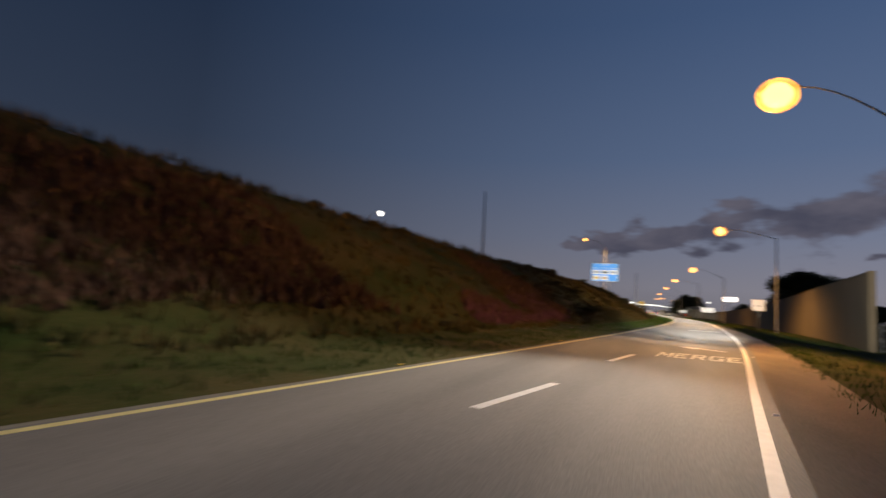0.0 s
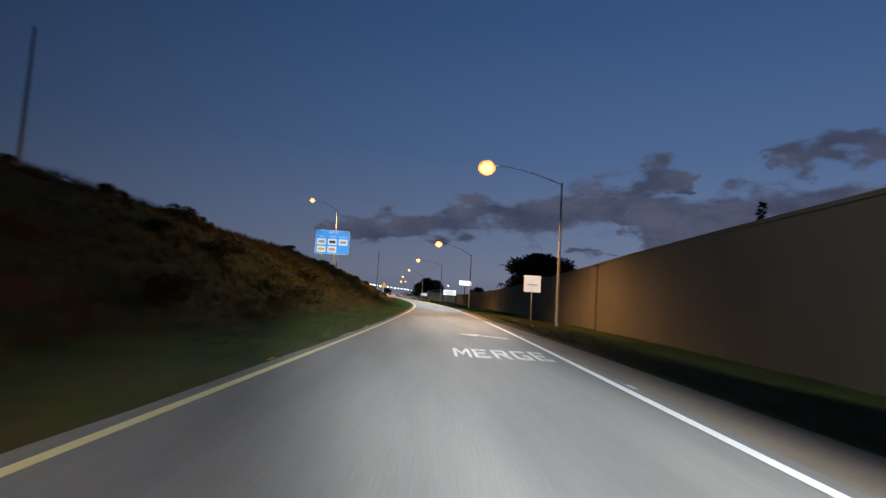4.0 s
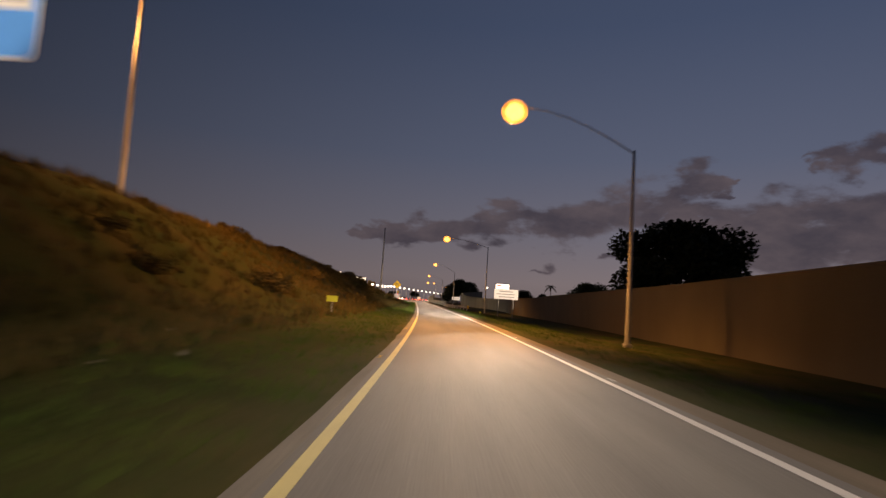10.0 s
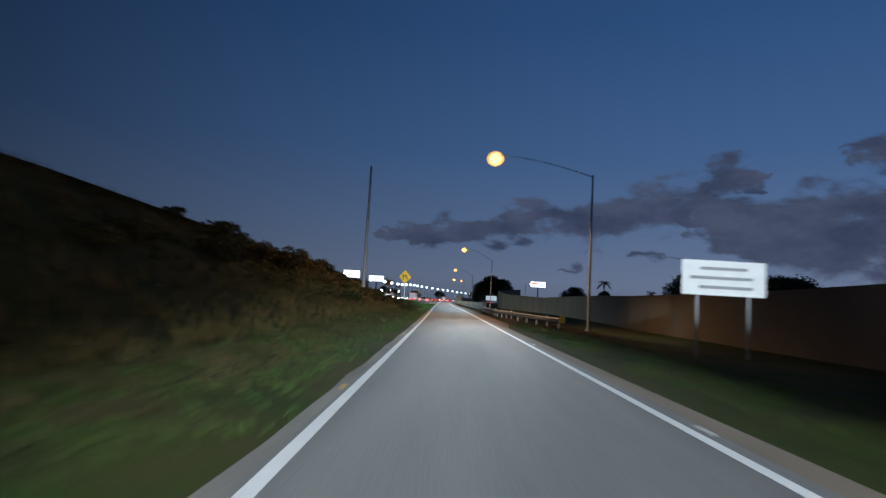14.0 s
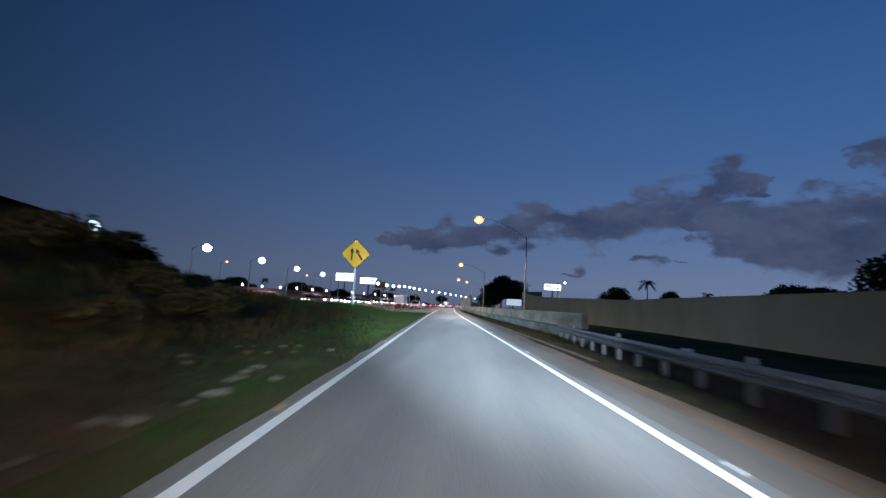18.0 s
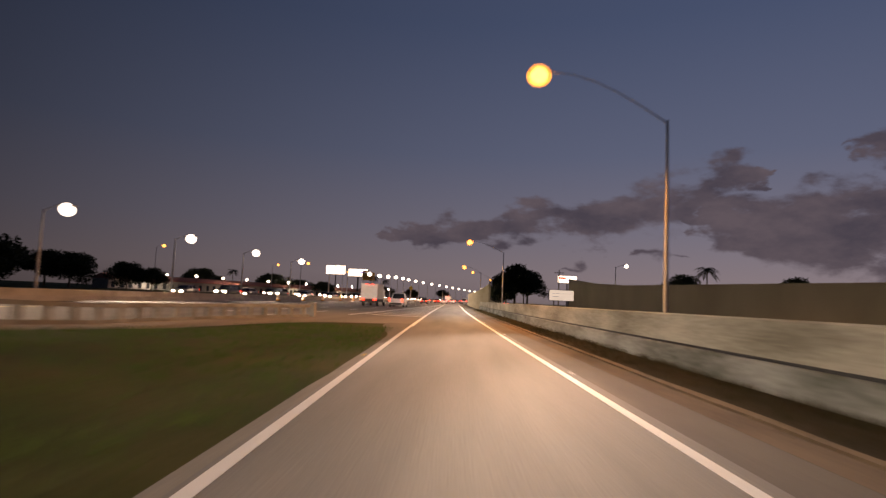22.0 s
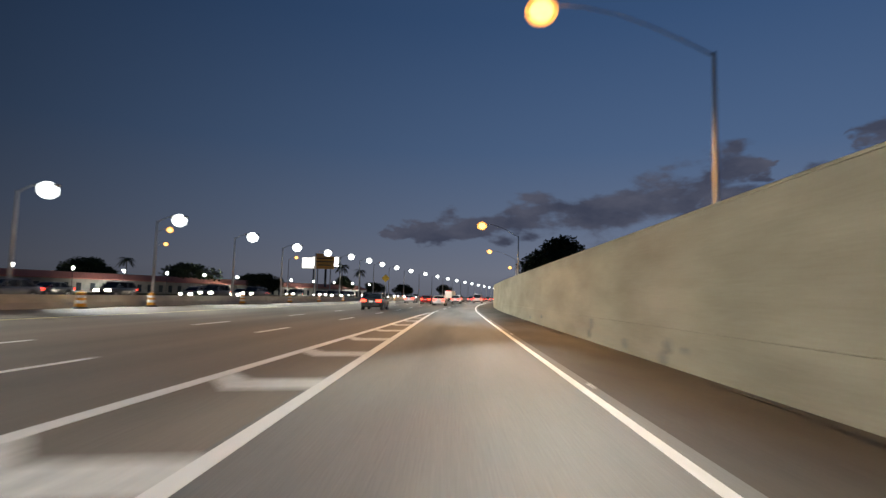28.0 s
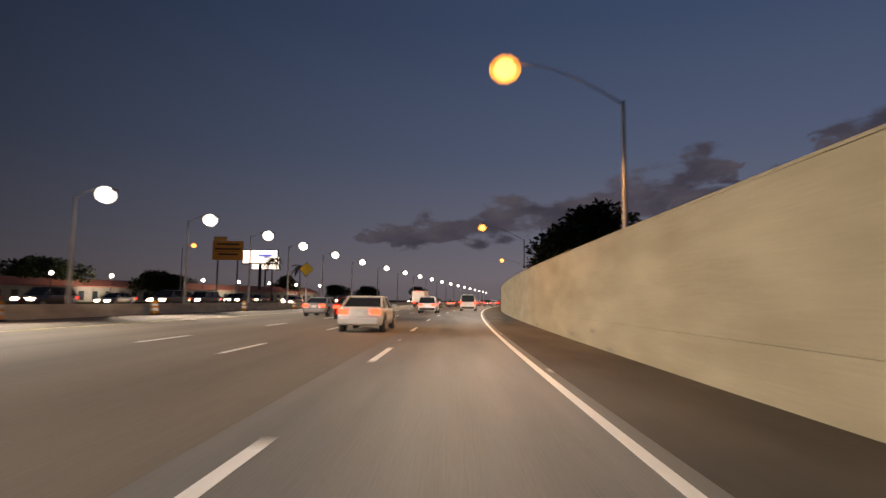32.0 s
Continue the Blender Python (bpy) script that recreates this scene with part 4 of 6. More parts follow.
for k, (x, y, z0, top, reach, hz) in enumerate(RAMP_LAMPS):
    head = street_lamp(x, y, z0, top, reach, hz, M_SODIUM, "tall aluminium street lamp glowing amber over the ramp", "amber lamps along the ramp", 1.6)
    back = 0.44 * (y - RAMP_LAMPS[k - 1][1]) if k else 26.0
    ahead = 0.44 * (RAMP_LAMPS[k + 1][1] - y) if k < 8 else 0
    road_beams(*head, back, ahead, LAMP_LEVEL * LAMP_GAIN[k], LAMP_POOL[k], LAMP_LEAN[k], 0.3 if k == 0 else 1.0, 2.0 if k == 2 else 0.0)
# added white spot: the car's headlights on the road and bank at the start
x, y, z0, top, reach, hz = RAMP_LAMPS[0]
lamp_light("street_and_car_light", (x + reach - 0.6, y, hz - 1.0), (-7, 26, 0), 13500, BEAM, 46)
head = street_lamp(-12.0, 168.4, 5.4, 17.1, -4.6, 19.0, M_SODIUM, "aluminium street lamp glowing amber on the grassy bank", "amber lamps on the bank", 1.1)
lamp_light("street_and_car_light", head, (head[0] + 11, head[1] + 8, 0), 20000, SODIUM, 115)


def tall_pole(x, y, z0, top, girth, label):
    base = root("pole", (x, y, z0), label, "pole", "tall poles on the bank")
    bm = bmesh.new()
    tube(bm, [(0, 0, -0.5), (0, 0, 0.0), (0, 0, (top - z0) * 0.5), (0, 0, top - z0)], [girth, girth, girth * 0.8, girth * 0.55], 14)
    part("shaft", bm, M_POLE, base, smooth=True)
    bm = bmesh.new()
    tube(bm, [(0, 0, top - z0), (0, 0, top - z0 + 0.12)], [girth * 0.62, girth * 0.4], 14)
    part("cap", bm, M_POLE, base)


tall_pole(-8.1, 274.4, 1.6, 17.6, 0.24, "tall pale tapered pole among the bank's shrubs")
tall_pole(-20.4, 90.0, 5.4, 15.4, 0.15, "thin pale pole behind the bank's crest")

# narrow spots added at the lamps' places: they brighten the signs farther up the ramp and the wall's end as headlights
# would
for k, target, level, cone in ((1, (-11.0, 156.2, 9.8), 3.0, 7.5), (3, (-6.8, 313.7, 5.2), 1.8, 4.5), (2, (16.1, 230.0, 3.0), 3.4, 5.0), (0, (12.8, 105.5, 2.9), 1.5, 3.0), (0, (14.8, 76.0, 1.8), 1.15, 22.0)):
    x, y, z0, top, reach, hz = RAMP_LAMPS[k]
    eye = Vector((x + reach - 0.6, y, hz - 1.0))
    lamp_light("street_and_car_light", eye, target, level * 4 * math.pi * (Vector(target) - eye).length_squared, BEAM, cone, blend=0.5)

HIGHWAY_WATTS = 20000
H_LAMPS = [(-37.0, 301), (-36.5, 322), (-34.5, 344), (-34.8, 367), (-35.4, 391), (-35.0, 413), (-33.0, 433), (-29.9, 453.3)] + [(-28.6, 468.1), (-27.3, 482.6), (-26.7, 498.1), (-26.1, 513.9), (-25.3, 529.5), (-24.3, 544.4)]
H_LAMPS += [(-27.6 + bend(y), y) for y in (558, 574, 592, 613, 635, 658, 682, 708, 736, 766, 798, 832, 868, 906, 946, 990)]
for k, (x, y) in enumerate(H_LAMPS):
    top = 8.0 + 1.3 * sm(485, 545, y)
    head = street_lamp(x - 1.6, y, 0.0, top - 0.4, 1.4, top, M_LEDLENS, "highway lamp with a bright white head", "white lamps along the highway", 2.0 if y < 640 else 2.1)
    if y < 640:
        lamp_light("highway_light", head, (head[0] + 11, y, 0), HIGHWAY_WATTS, LED, 90)
for x, y, z in ((-38, 95, 13.8), (-46, 136, 14.0), (-41, 205, 12.5), (-40, 255, 10.5), (-42, 290, 9.6)):
    street_lamp(x - 1.6, y, plateau(y), z - 0.5, 1.4, z, M_LEDLENS, "highway lamp with a bright white head above the bank", "white lamps along the highway", 1.2)
for x, y, z in ((-97, 498, 14.8), (-54, 513.5, 11.9), (-80, 560, 13.2), (-58, 600, 13.0), (-100, 430, 14.0)):
    street_lamp(x - 2, y, 0.0, z - 0.8, 2.0, z, M_SODIUM, "distant street lamp glowing amber", "amber lamps beyond the highway", 1.3)
head = street_lamp(29.6, 429.0, -0.5, 9.0, 1.6, 9.4, M_LEDLENS, "car park lamp with a white head behind the wall", "street lamp", 1.2)
lamp_light("car_park_light", head, (head[0] + 3, head[1], 0), 500, LED, 140)


# ------------------------------------------------------------------ signs
def sign_post(bm, x, z0, z1, w=0.09):
    box(bm, x - w / 2, x + w / 2, 0.03, 0.03 + w, z0, z1, 0.008)
    return bm


def bars(parent, material, rows, y=-0.022):
    """Plain bars in place of writing: rows of x, z, width, height."""
    for x, z, w, h in rows:
        bm = bmesh.new()
        box(bm, x - w / 2, x + w / 2, y - 0.004, y + 0.004, z - h / 2, z + h / 2)
        part("text_bar", bm, material, parent)


def panel(parent, name, w, h, r, material, x=0.0, z=0.0, y0=-0.015, y1=0.015, label=""):
    bm = bmesh.new()
    plate(bm, rounded(w, h, r, x, z), y0, y1)
    return part(name, bm, material, parent, label)


# blue services sign on the bank
s = root("services_sign", (-11.0, 156.2, 5.45), "large blue road services sign on two steel posts", "road sign", rz=radians(-3))
panel(s, "border", 6.75, 4.75, 0.3, M_SIGNW, 0, 5.0, -0.012, 0.012, "white rounded border")
face = panel(s, "face", 6.6, 4.6, 0.26, M_SIGNB, 0, 5.0, -0.026, -0.013, "blue sign face")
for x, z, m, nm in ((-2.15, 5.05, M_SIGNW, "logo_panel"), (0.0, 5.05, M_BLACK, "logo_panel"), (2.15, 5.05, M_SIGNW, "logo_panel"), (-2.15, 3.55, M_SIGNY, "logo_panel"), (0.0, 3.55, M_SIGNW, "logo_panel")):
    panel(s, nm, 1.75, 1.2, 0.1, M_SIGNW, x, z, -0.034, -0.027)
    panel(s, "logo_shape", 1.2, 0.55, 0.12, m if m is not M_SIGNW else M_GALV, x, z, -0.040, -0.035)
panel(s, "logo_shape", 0.95, 0.35, 0.1, M_SIGNO, 0.0, 3.5, -0.046, -0.041)
for body, x, z, size in (("EXIT 21", 0.2, 6.92, 0.56), ("GAS", -2.15, 6.08, 0.46), ("FOOD", 0.0, 6.08, 0.46), ("LODGING", 2.15, 6.08, 0.40)):
    words("lettering", body, size, M_SIGNW, s, (x, -0.034, z), (radians(90), 0, 0))
s.scale = (0.87, 0.87, 0.87)
for x in (-2.05, 1.15):
    bm = bmesh.new()
    box(bm, x - 0.1, x + 0.1, 0.02, 0.24, -1.8, 6.6, 0.015)
    part("post", bm, M_GALV, s)

# white square sign
s = root("road_sign", (12.8, 105.5, -0.6), "white square road sign on a single steel post", "road sign", rz=radians(4))
panel(s, "face", 1.5, 1.45, 0.08, M_SIGNW, 0, 3.5)
bars(s, M_BLACK, [(0, 3.42, 0.9, 0.05)])
bm = bmesh.new()
part("post", sign_post(bm, 0, -0.4, 4.1), M_GALV, s)

# wide white sign
s = root("information_sign", (16.1, 230.0, -0.6), "wide white information sign on two posts", "road sign", rz=radians(3))
panel(s, "face", 3.9, 1.6, 0.06, M_SIGNW, 0, 3.55)
bars(s, M_GALV, [(0, 3.98, 2.2, 0.14), (-0.1, 3.55, 2.9, 0.14), (0.1, 3.12, 2.5, 0.14)])
for x in (-1.2, 1.2):
    bm = bmesh.new()
    part("post", sign_post(bm, x, -0.4, 4.2, 0.1), M_GALV, s)


def diamond(x, y, z0, zc, half, rz, label, arrows=True):
    s = root("merge_sign", (x, y, z0), label, "road sign", "yellow diamond signs", rz)
    for nm, h, m, y0, y1 in (("border", half, M_BLACK, -0.010, 0.010), ("face", half * 0.965, M_SIGNY, -0.018, -0.011)):
        bm = bmesh.new()
        c = 0.06 * h
        plate(bm, [(-c, h - c + zc), (c, h - c + zc), (h - c, c + zc), (h - c, -c + zc), (c, -h + c + zc), (-c, -h + c + zc), (-h + c, -c + zc), (-h + c, c + zc)], y0, y1)
        part(nm, bm, m, s, "black rim" if m is M_BLACK else "yellow face")
    if arrows:
        k = half
        for pts in ([(-0.30, -0.42), (-0.20, -0.42), (-0.20, 0.12), (-0.30, 0.12)], [(-0.40, 0.10), (-0.10, 0.10), (-0.25, 0.42)],
                    [(0.38, -0.40), (0.50, -0.34), (0.20, 0.08), (0.10, 0.02)], [(0.02, 0.0), (0.28, 0.14), (0.02, 0.36)]):
            bm = bmesh.new()
            plate(bm, [(a * k, b * k + zc) for a, b in pts][::-1], -0.024, -0.019)
            part("arrow", bm, M_BLACK, s)
    bm = bmesh.new()
    part("post", sign_post(bm, 0, -0.3, zc + half * 0.5, 0.14), M_SIGNW, s)
    return s


diamond(-6.82, 313.7, 0.1, 5.18, 1.33, radians(-6), "yellow diamond merge sign on a pale post in the grass")
diamond(-21.3, 554.0, 0.2, 5.2, 1.0, 0, "yellow diamond sign on a post by the median", False)

for x, y, w, h, z in ((-0.9, 169.9, 0.6, 0.32, 1.0), (-7.5, 81.6, 0.8, 0.42, 0.75), (10.1, 206.0, 0.22, 0.16, 0.2)):
    z0 = rough_z(x, y)
    s = root("reflector_sign", (x, y, z0), "small lime yellow reflector plate on a thin post", "road sign", "yellow reflector plates")
    panel(s, "plate", w, h, 0.03, M_LIME, 0, z - z0)
    bm = bmesh.new()
    part("post", sign_post(bm, 0, -0.3, z - z0 + 0.1, 0.05), M_GALV, s)

# lit sign before the noise wall
s = root("lit_sign", (14.9, 402.6, -0.6), "white illuminated sign box on two posts before the wall", "sign", rz=radians(12))
panel(s, "cabinet", 3.8, 1.55, 0.14, M_DARK, 0, 3.25, -0.1, 0.1)
panel(s, "lit_face", 3.7, 1.45, 0.12, M_LITWHITE, 0, 3.25, -0.115, -0.102, "glowing white face")
bars(s, mat("lit_sign_print", (0.3, 0.3, 0.32), emit=(0.80, 0.88, 1.0), strength=0.30), [(0.0, 3.5, 3.0, 0.12), (-0.9, 3.05, 1.1, 0.16), (0.75, 3.05, 1.3, 0.10), (-0.5, 2.8, 1.6, 0.06)], -0.122)
for x in (-1.1, 1.1):
    bm = bmesh.new()
    part("post", sign_post(bm, x, -0.4, 2.5, 0.14), M_DARK, s)

# orange guide sign
s = root("guide_sign", (-44.8, 586.6, 0.0), "large orange guide sign on tall posts beyond the highway", "road sign", rz=radians(6))
s.scale = (0.95, 0.95, 0.95)
panel(s, "face", 6.2, 4.0, 0.2, M_SIGNO, 0, 11.2)
panel(s, "exit_tab", 2.6, 0.8, 0.1, M_SIGNO, -1.6, 13.65)
bars(s, M_BLACK, [(0, 12.5, 4.6, 0.35), (0, 11.5, 5.2, 0.35), (0, 10.4, 4.0, 0.35), (0, 11.0, 6.0, 0.06)])
for x in (-2.0, 2.0):
    bm = bmesh.new()
    box(bm, x - 0.15, x + 0.15, 0.03, 0.33, -0.5, 13.0, 0.02)
    part("post", bm, M_GALV, s)


def billboard(x, y, zc, w, h, rz, label, stripes=()):
    s = root("billboard", (x, y, 0.0), label, "billboard", "lit billboards", rz)
    panel(s, "cabinet", w + 0.5, h + 0.5, 0.1, M_DARK, 0, zc, 0.0, 0.6)
    panel(s, "lit_face", w, h, 0.06, M_BILL, 0, zc, -0.05, -0.004, "glowing white face")
    for bx, bz, bw, bh, m in stripes:
        bm = bmesh.new()
        box(bm, bx - bw / 2, bx + bw / 2, -0.09, -0.055, zc + bz - bh / 2, zc + bz + bh / 2)
        part("printed_bar", bm, m, s)
    bm = bmesh.new()
    tube(bm, [(0, 0.4, -0.5), (0, 0.4, zc - h / 2)], [0.55, 0.5], 14)
    part("column", bm, M_DARK, s)
    bm = bmesh.new()
    box(bm, -w / 2, w / 2, -0.9, 0.9, zc - h / 2 - 0.45, zc - h / 2 - 0.32)
    part("catwalk", bm, M_DARK, s)


M_BILL = mat("billboard_face", (0.9, 0.9, 0.9), emit=(0.92, 0.96, 1.0), strength=2.6)
M_BILLRED = mat("billboard_red", (0.5, 0.05, 0.05), emit=(1.0, 0.08, 0.05), strength=1.2)
M_BILLBLUE = mat("billboard_blue", (0.05, 0.1, 0.5), emit=(0.12, 0.22, 1.0), strength=1.0)
billboard(-65.6, 670.0, 15.6, 12.6, 4.3, radians(-10), "white illuminated billboard on a single column", [(2.0, 0.4, 5.0, 0.9, M_BILLBLUE)])
billboard(-122.0, 855.0, 25.0, 19.0, 8.0, radians(-8), "bright white illuminated billboard far down the highway")
billboard(78.0, 750.0, 20.5, 14.5, 5.0, radians(8), "white and red illuminated billboard far behind the wall", [(-3.6, 0.9, 5.5, 1.4, M_BILLRED), (3.0, -0.6, 6.0, 1.0, M_BILLBLUE)])


# ------------------------------------------------------------------ plants
def leaf_cloud(rnd, blobs, count, size, flat=0.6):
    """Many small leaves scattered through rounded clumps, given as centre, radii."""
    vs, fs = [], []
    weights = [b[1][0] * b[1][1] * b[1][2] for b in blobs]
    for c, r in rnd.choices(blobs, weights, k=count):
        d = Vector((rnd.gauss(0, 1), rnd.gauss(0, 1), rnd.gauss(0, 1))).normalized() * rnd.random() ** 0.33 * (0.85 + 0.3 * rnd.random())
        p = Vector((c[0] + d.x * r[0], c[1] + d.y * r[1], c[2] + d.z * r[2]))
        a = Vector((rnd.gauss(0, 1), rnd.gauss(0, 1), rnd.gauss(0, flat))).normalized()
        b = a.cross(Vector((rnd.gauss(0, 1), rnd.gauss(0, 1), rnd.gauss(0, 1)))).normalized()
        s = size * (0.6 + 0.8 * rnd.random())
        i = len(vs)
        vs += [p - a * s, p + b * s * 0.45, p + a * s, p - b * s * 0.45]
        fs.append((i, i + 1, i + 2, i + 3))
    return vs, fs


def leaf_mesh(name, rnd, blobs, count, size, material, parent, label=""):
    vs, fs = leaf_cloud(rnd, blobs, count, size)
    me = bpy.data.meshes.new(name)
    me.from_pydata(vs, [], fs)
    me.materials.append(material)
    ob = new(name, me)
    ob.parent = parent
    return tagged(ob, label)


def tree(seed, height, spread, label, leaves=6500, size=0.34):
    rnd = random.Random(seed)
    t = root("tree", (0, 0, 0), label, "tree", "dark trees")
    bm = bmesh.new()
    trunk_h = height * 0.38
    tube(bm, [(0, 0, -0.4), (0.1, 0, trunk_h * 0.5), (0, 0.1, trunk_h), (0.1, 0, height * 0.7)], [height * 0.035, height * 0.027, height * 0.022, 0.06], 9)
    part("trunk", bm, M_BARK, t, smooth=True)
    blobs = []
    for k in range(13):
        a = 2 * math.pi * k / 13 + rnd.random() * 0.5
        rr = spread * (0.35 + 0.4 * rnd.random())
        c = (rr * math.cos(a), rr * math.sin(a), height * (0.36 + 0.42 * rnd.random()))
        bm = bmesh.new()
        tube(bm, [(0, 0, trunk_h * 0.8), (c[0] * 0.5, c[1] * 0.5, (trunk_h + c[2]) * 0.5), c], [height * 0.016, height * 0.011, 0.04], 6)
        part("limb", bm, M_BARK, t, smooth=True)
        q = spread * (0.26 + 0.2 * rnd.random())
        blobs.append((c, (q, q, q * 0.72)))
    for k in range(5):
        blobs.append(((rnd.uniform(-0.3, 0.3) * spread, rnd.uniform(-0.3, 0.3) * spread, height * (0.80 + 0.06 * rnd.random())), (spread * 0.36, spread * 0.36, height * 0.16)))
    leaf_mesh("crown", rnd, blobs, leaves, size, M_LEAF, t)
    return t


def palm(seed, height, label):
    rnd = random.Random(seed)
    t = root("palm_tree", (0, 0, 0), label, "palm tree", "palms")
    bm = bmesh.new()
    tube(bm, [(0, 0, -0.3), (0.15, 0, height * 0.4), (0.05, 0.1, height * 0.8), (0, 0, height)], [0.3, 0.22, 0.2, 0.22], 10)
    part("trunk", bm, M_BARK, t, smooth=True)
    for k in range(18):
        a, up = 2 * math.pi * k / 18 + rnd.random() * 0.3, rnd.uniform(-0.2, 1.1)
        ln = height * 0.30 * (0.85 + 0.3 * rnd.random())
        spine = []
        for q in range(7):
            u = q / 6
            spine.append(Vector((math.cos(a) * ln * u * math.cos(up * 0.8), math.sin(a) * ln * u * math.cos(up * 0.8), height + ln * (math.sin(up) * u - 0.75 * u * u))))
        bm = bmesh.new()
        side = Vector((-math.sin(a), math.cos(a), 0))
        rib = [bm.verts.new(v) for k2 in range(6) for v in (spine[k2], spine[k2].lerp(spine[k2 + 1], 0.5))] + [bm.verts.new(spine[6])]
        for q in range(12):
            w = ln * 0.24 * math.sin(math.pi * min(0.97, (q / 2 + 0.6) / 6.5))
            d = (rib[q + 1].co - rib[q].co).normalized()
            for s in (-1, 1):
                bm.faces.new((rib[q], rib[q + 1], bm.verts.new(rib[q].co + side * s * w + d * w * 0.5 - Vector((0, 0, w * 0.35)))))
        part("frond", bm, M_LEAF, t)
    return t


big = tree(1, 15.5, 11.0, "large broad dark tree behind the noise wall", 16000, 0.42)
big.matrix_basis = pose(43.0, 230, -0.8)
big.scale = (1.1, 1.1, 1.13)
mid = tree(2, 11.0, 6.5, "round dark leafy tree seen against the dusk sky")
mid.matrix_basis = pose(23, 572, -0.8, 0, 0, 20) @ Matrix.Scale(1.65, 4)
mid.scale = (1.65, 1.65, 1.75)
wide = tree(3, 9.0, 7.0, "low wide dark tree seen against the dusk sky", 6500, 0.34)
wide.matrix_basis = pose(84, 318, -0.8)
TREES = [(mid, 19, 566, 1.3), (mid, 33, 612, 1.7), (wide, 16, 548, 0.9), (wide, 60, 338, 1.25), (wide, 68, 330, 1.1), (wide, 62, 305, 1.05), (mid, 98, 352, 0.9), (wide, 110, 390, 1.0), (wide, 93, 424, 1.22), (wide, 101, 428, 1.28), (wide, 108, 424, 1.3), (wide, 116, 428, 1.36), (wide, 125, 424, 1.4), (mid, 30, 96, 0.62), (wide, 62, 152, 1.45), (wide, 73, 160, 1.6), (wide, 84, 166, 1.75),
         (wide, 90, 190, 1.1), (mid, 58, 420, 0.7), (wide, 74, 460, 0.7), (wide, 110, 520, 0.8), (mid, 128, 510, 0.85), (wide, 60, 470, 0.6), (mid, 56, 466, 1.0), (wide, -78, 392, 1.2), (wide, -84, 402, 1.3), (wide, -90, 412, 1.35), (mid, -96, 420, 1.0), (wide, -102, 430, 1.4), (wide, -110, 440, 1.35), (wide, -118, 452, 1.4), (wide, -72, 380, 1.1), (mid, -68, 370, 0.75),
         (wide, -99, 612, 1.35), (wide, -141, 618, 1.5), (mid, -126, 610, 0.8), (wide, -73, 616, 0.9), (mid, -150, 482, 1.4), (wide, -138, 478, 1.5), (mid, -126, 486, 1.1), (wide, -114, 480, 1.15), (wide, -104, 492, 0.95),
         (mid, -94, 488, 0.7), (wide, -84, 640, 0.8), (mid, -62, 690, 0.9), (wide, -40, 760, 1.0), (wide, -165, 470, 1.7), (mid, -180, 500, 1.5), (wide, -110, 700, 1.2), (mid, -20, 860, 1.0), (wide, -75, 860, 1.3)]
rnd = random.Random(11)
for src, x, y, k in TREES:
    c = copy_thing(src, pose(x, y, -0.5, 0, 0, rnd.uniform(0, 360)))
    c.scale = (k, k, k * rnd.uniform(0.92, 1.08))
pm = palm(4, 15.5, "tall dark palm seen against the dusk sky")
pm.matrix_basis = pose(80.8, 510, -0.5)
for x, y, k in ((-48.5, 628, 0.78), (-44, 640, 0.7), (-118, 606, 0.75), (104, 505, 0.72), (30, 600, 1.1)):
    c = copy_thing(pm, pose(x, y, -0.3, 0, 0, 77 * k))
    c.scale = (k, k, k)
# narrow cypress
t = root("cypress_tree", (43, 121, -0.8), "tall narrow dark cypress tree", "tree")
bm = bmesh.new()
tube(bm, [(0, 0, -0.3), (0, 0, 2.2), (0, 0, 12.0)], [0.25, 0.2, 0.05], 8)
part("trunk", bm, M_BARK, t, smooth=True)
rr = random.Random(8)
leaf_mesh("crown", rr, [((0.1 * k, 0, 2.5 + 1.7 * k), (1.5 - 0.13 * k, 1.5 - 0.13 * k, 1.4)) for k in range(8)], 1800, 0.3, M_LEAF, t)
for x, y, k in ((108, 512, 0.66), (114, 516, 0.74), (121, 512, 0.58)):
    c = copy_thing(t, pose(x, y, -0.5, 0, 0, 60 * k))
    c.scale = (k * 1.5, k * 1.5, k)


def shrub(seed, label):
    rnd = random.Random(seed)
    s = root("shrub", (0, 0, 0), label, "shrub", "shrubs on the bank")
    blobs = [((rnd.uniform(-0.8, 0.8), rnd.uniform(-0.8, 0.8), rnd.uniform(0.4, 1.1)), (rnd.uniform(0.5, 0.9),) * 2 + (rnd.uniform(0.35, 0.6),)) for _ in range(6)]
    for c, _ in blobs[:4]:
        bm = bmesh.new()
        tube(bm, [(0, 0, -0.2), (c[0] * 0.5, c[1] * 0.5, 0.4), c], [0.035, 0.025, 0.01], 5)
        part("stem", bm, M_BARK, s)
    leaf_mesh("foliage", rnd, blobs, 900, 0.14, M_WEED, s)
    return s


SHRUBS = [shrub(20 + k, "dark ragged roadside shrub on the weedy bank") for k in range(4)]
for k, s in enumerate(SHRUBS):
    y = 236 + 9 * k
    x = ramp_left(y) - 12.5
    s.matrix_basis = pose(x, y, rough_z(x, y) - 0.15)
rnd = random.Random(31)
spots = []
for k in range(70):
    y = rnd.uniform(0, 262)
    spots.append((y, rnd.uniform(13.0, 18.5), rnd.uniform(0.2, 0.4) if y < 90 else rnd.uniform(0.3, 0.7)))
for k in range(46):
    y = rnd.uniform(60, 240)
    spots.append((y, rnd.uniform(5.0, 12.0), rnd.uniform(0.35, 0.8)))
for k in range(44):
    y = rnd.uniform(232, 290)
    spots.append((y, rnd.uniform(5.5, 14.0), rnd.uniform(0.5, 1.0)))
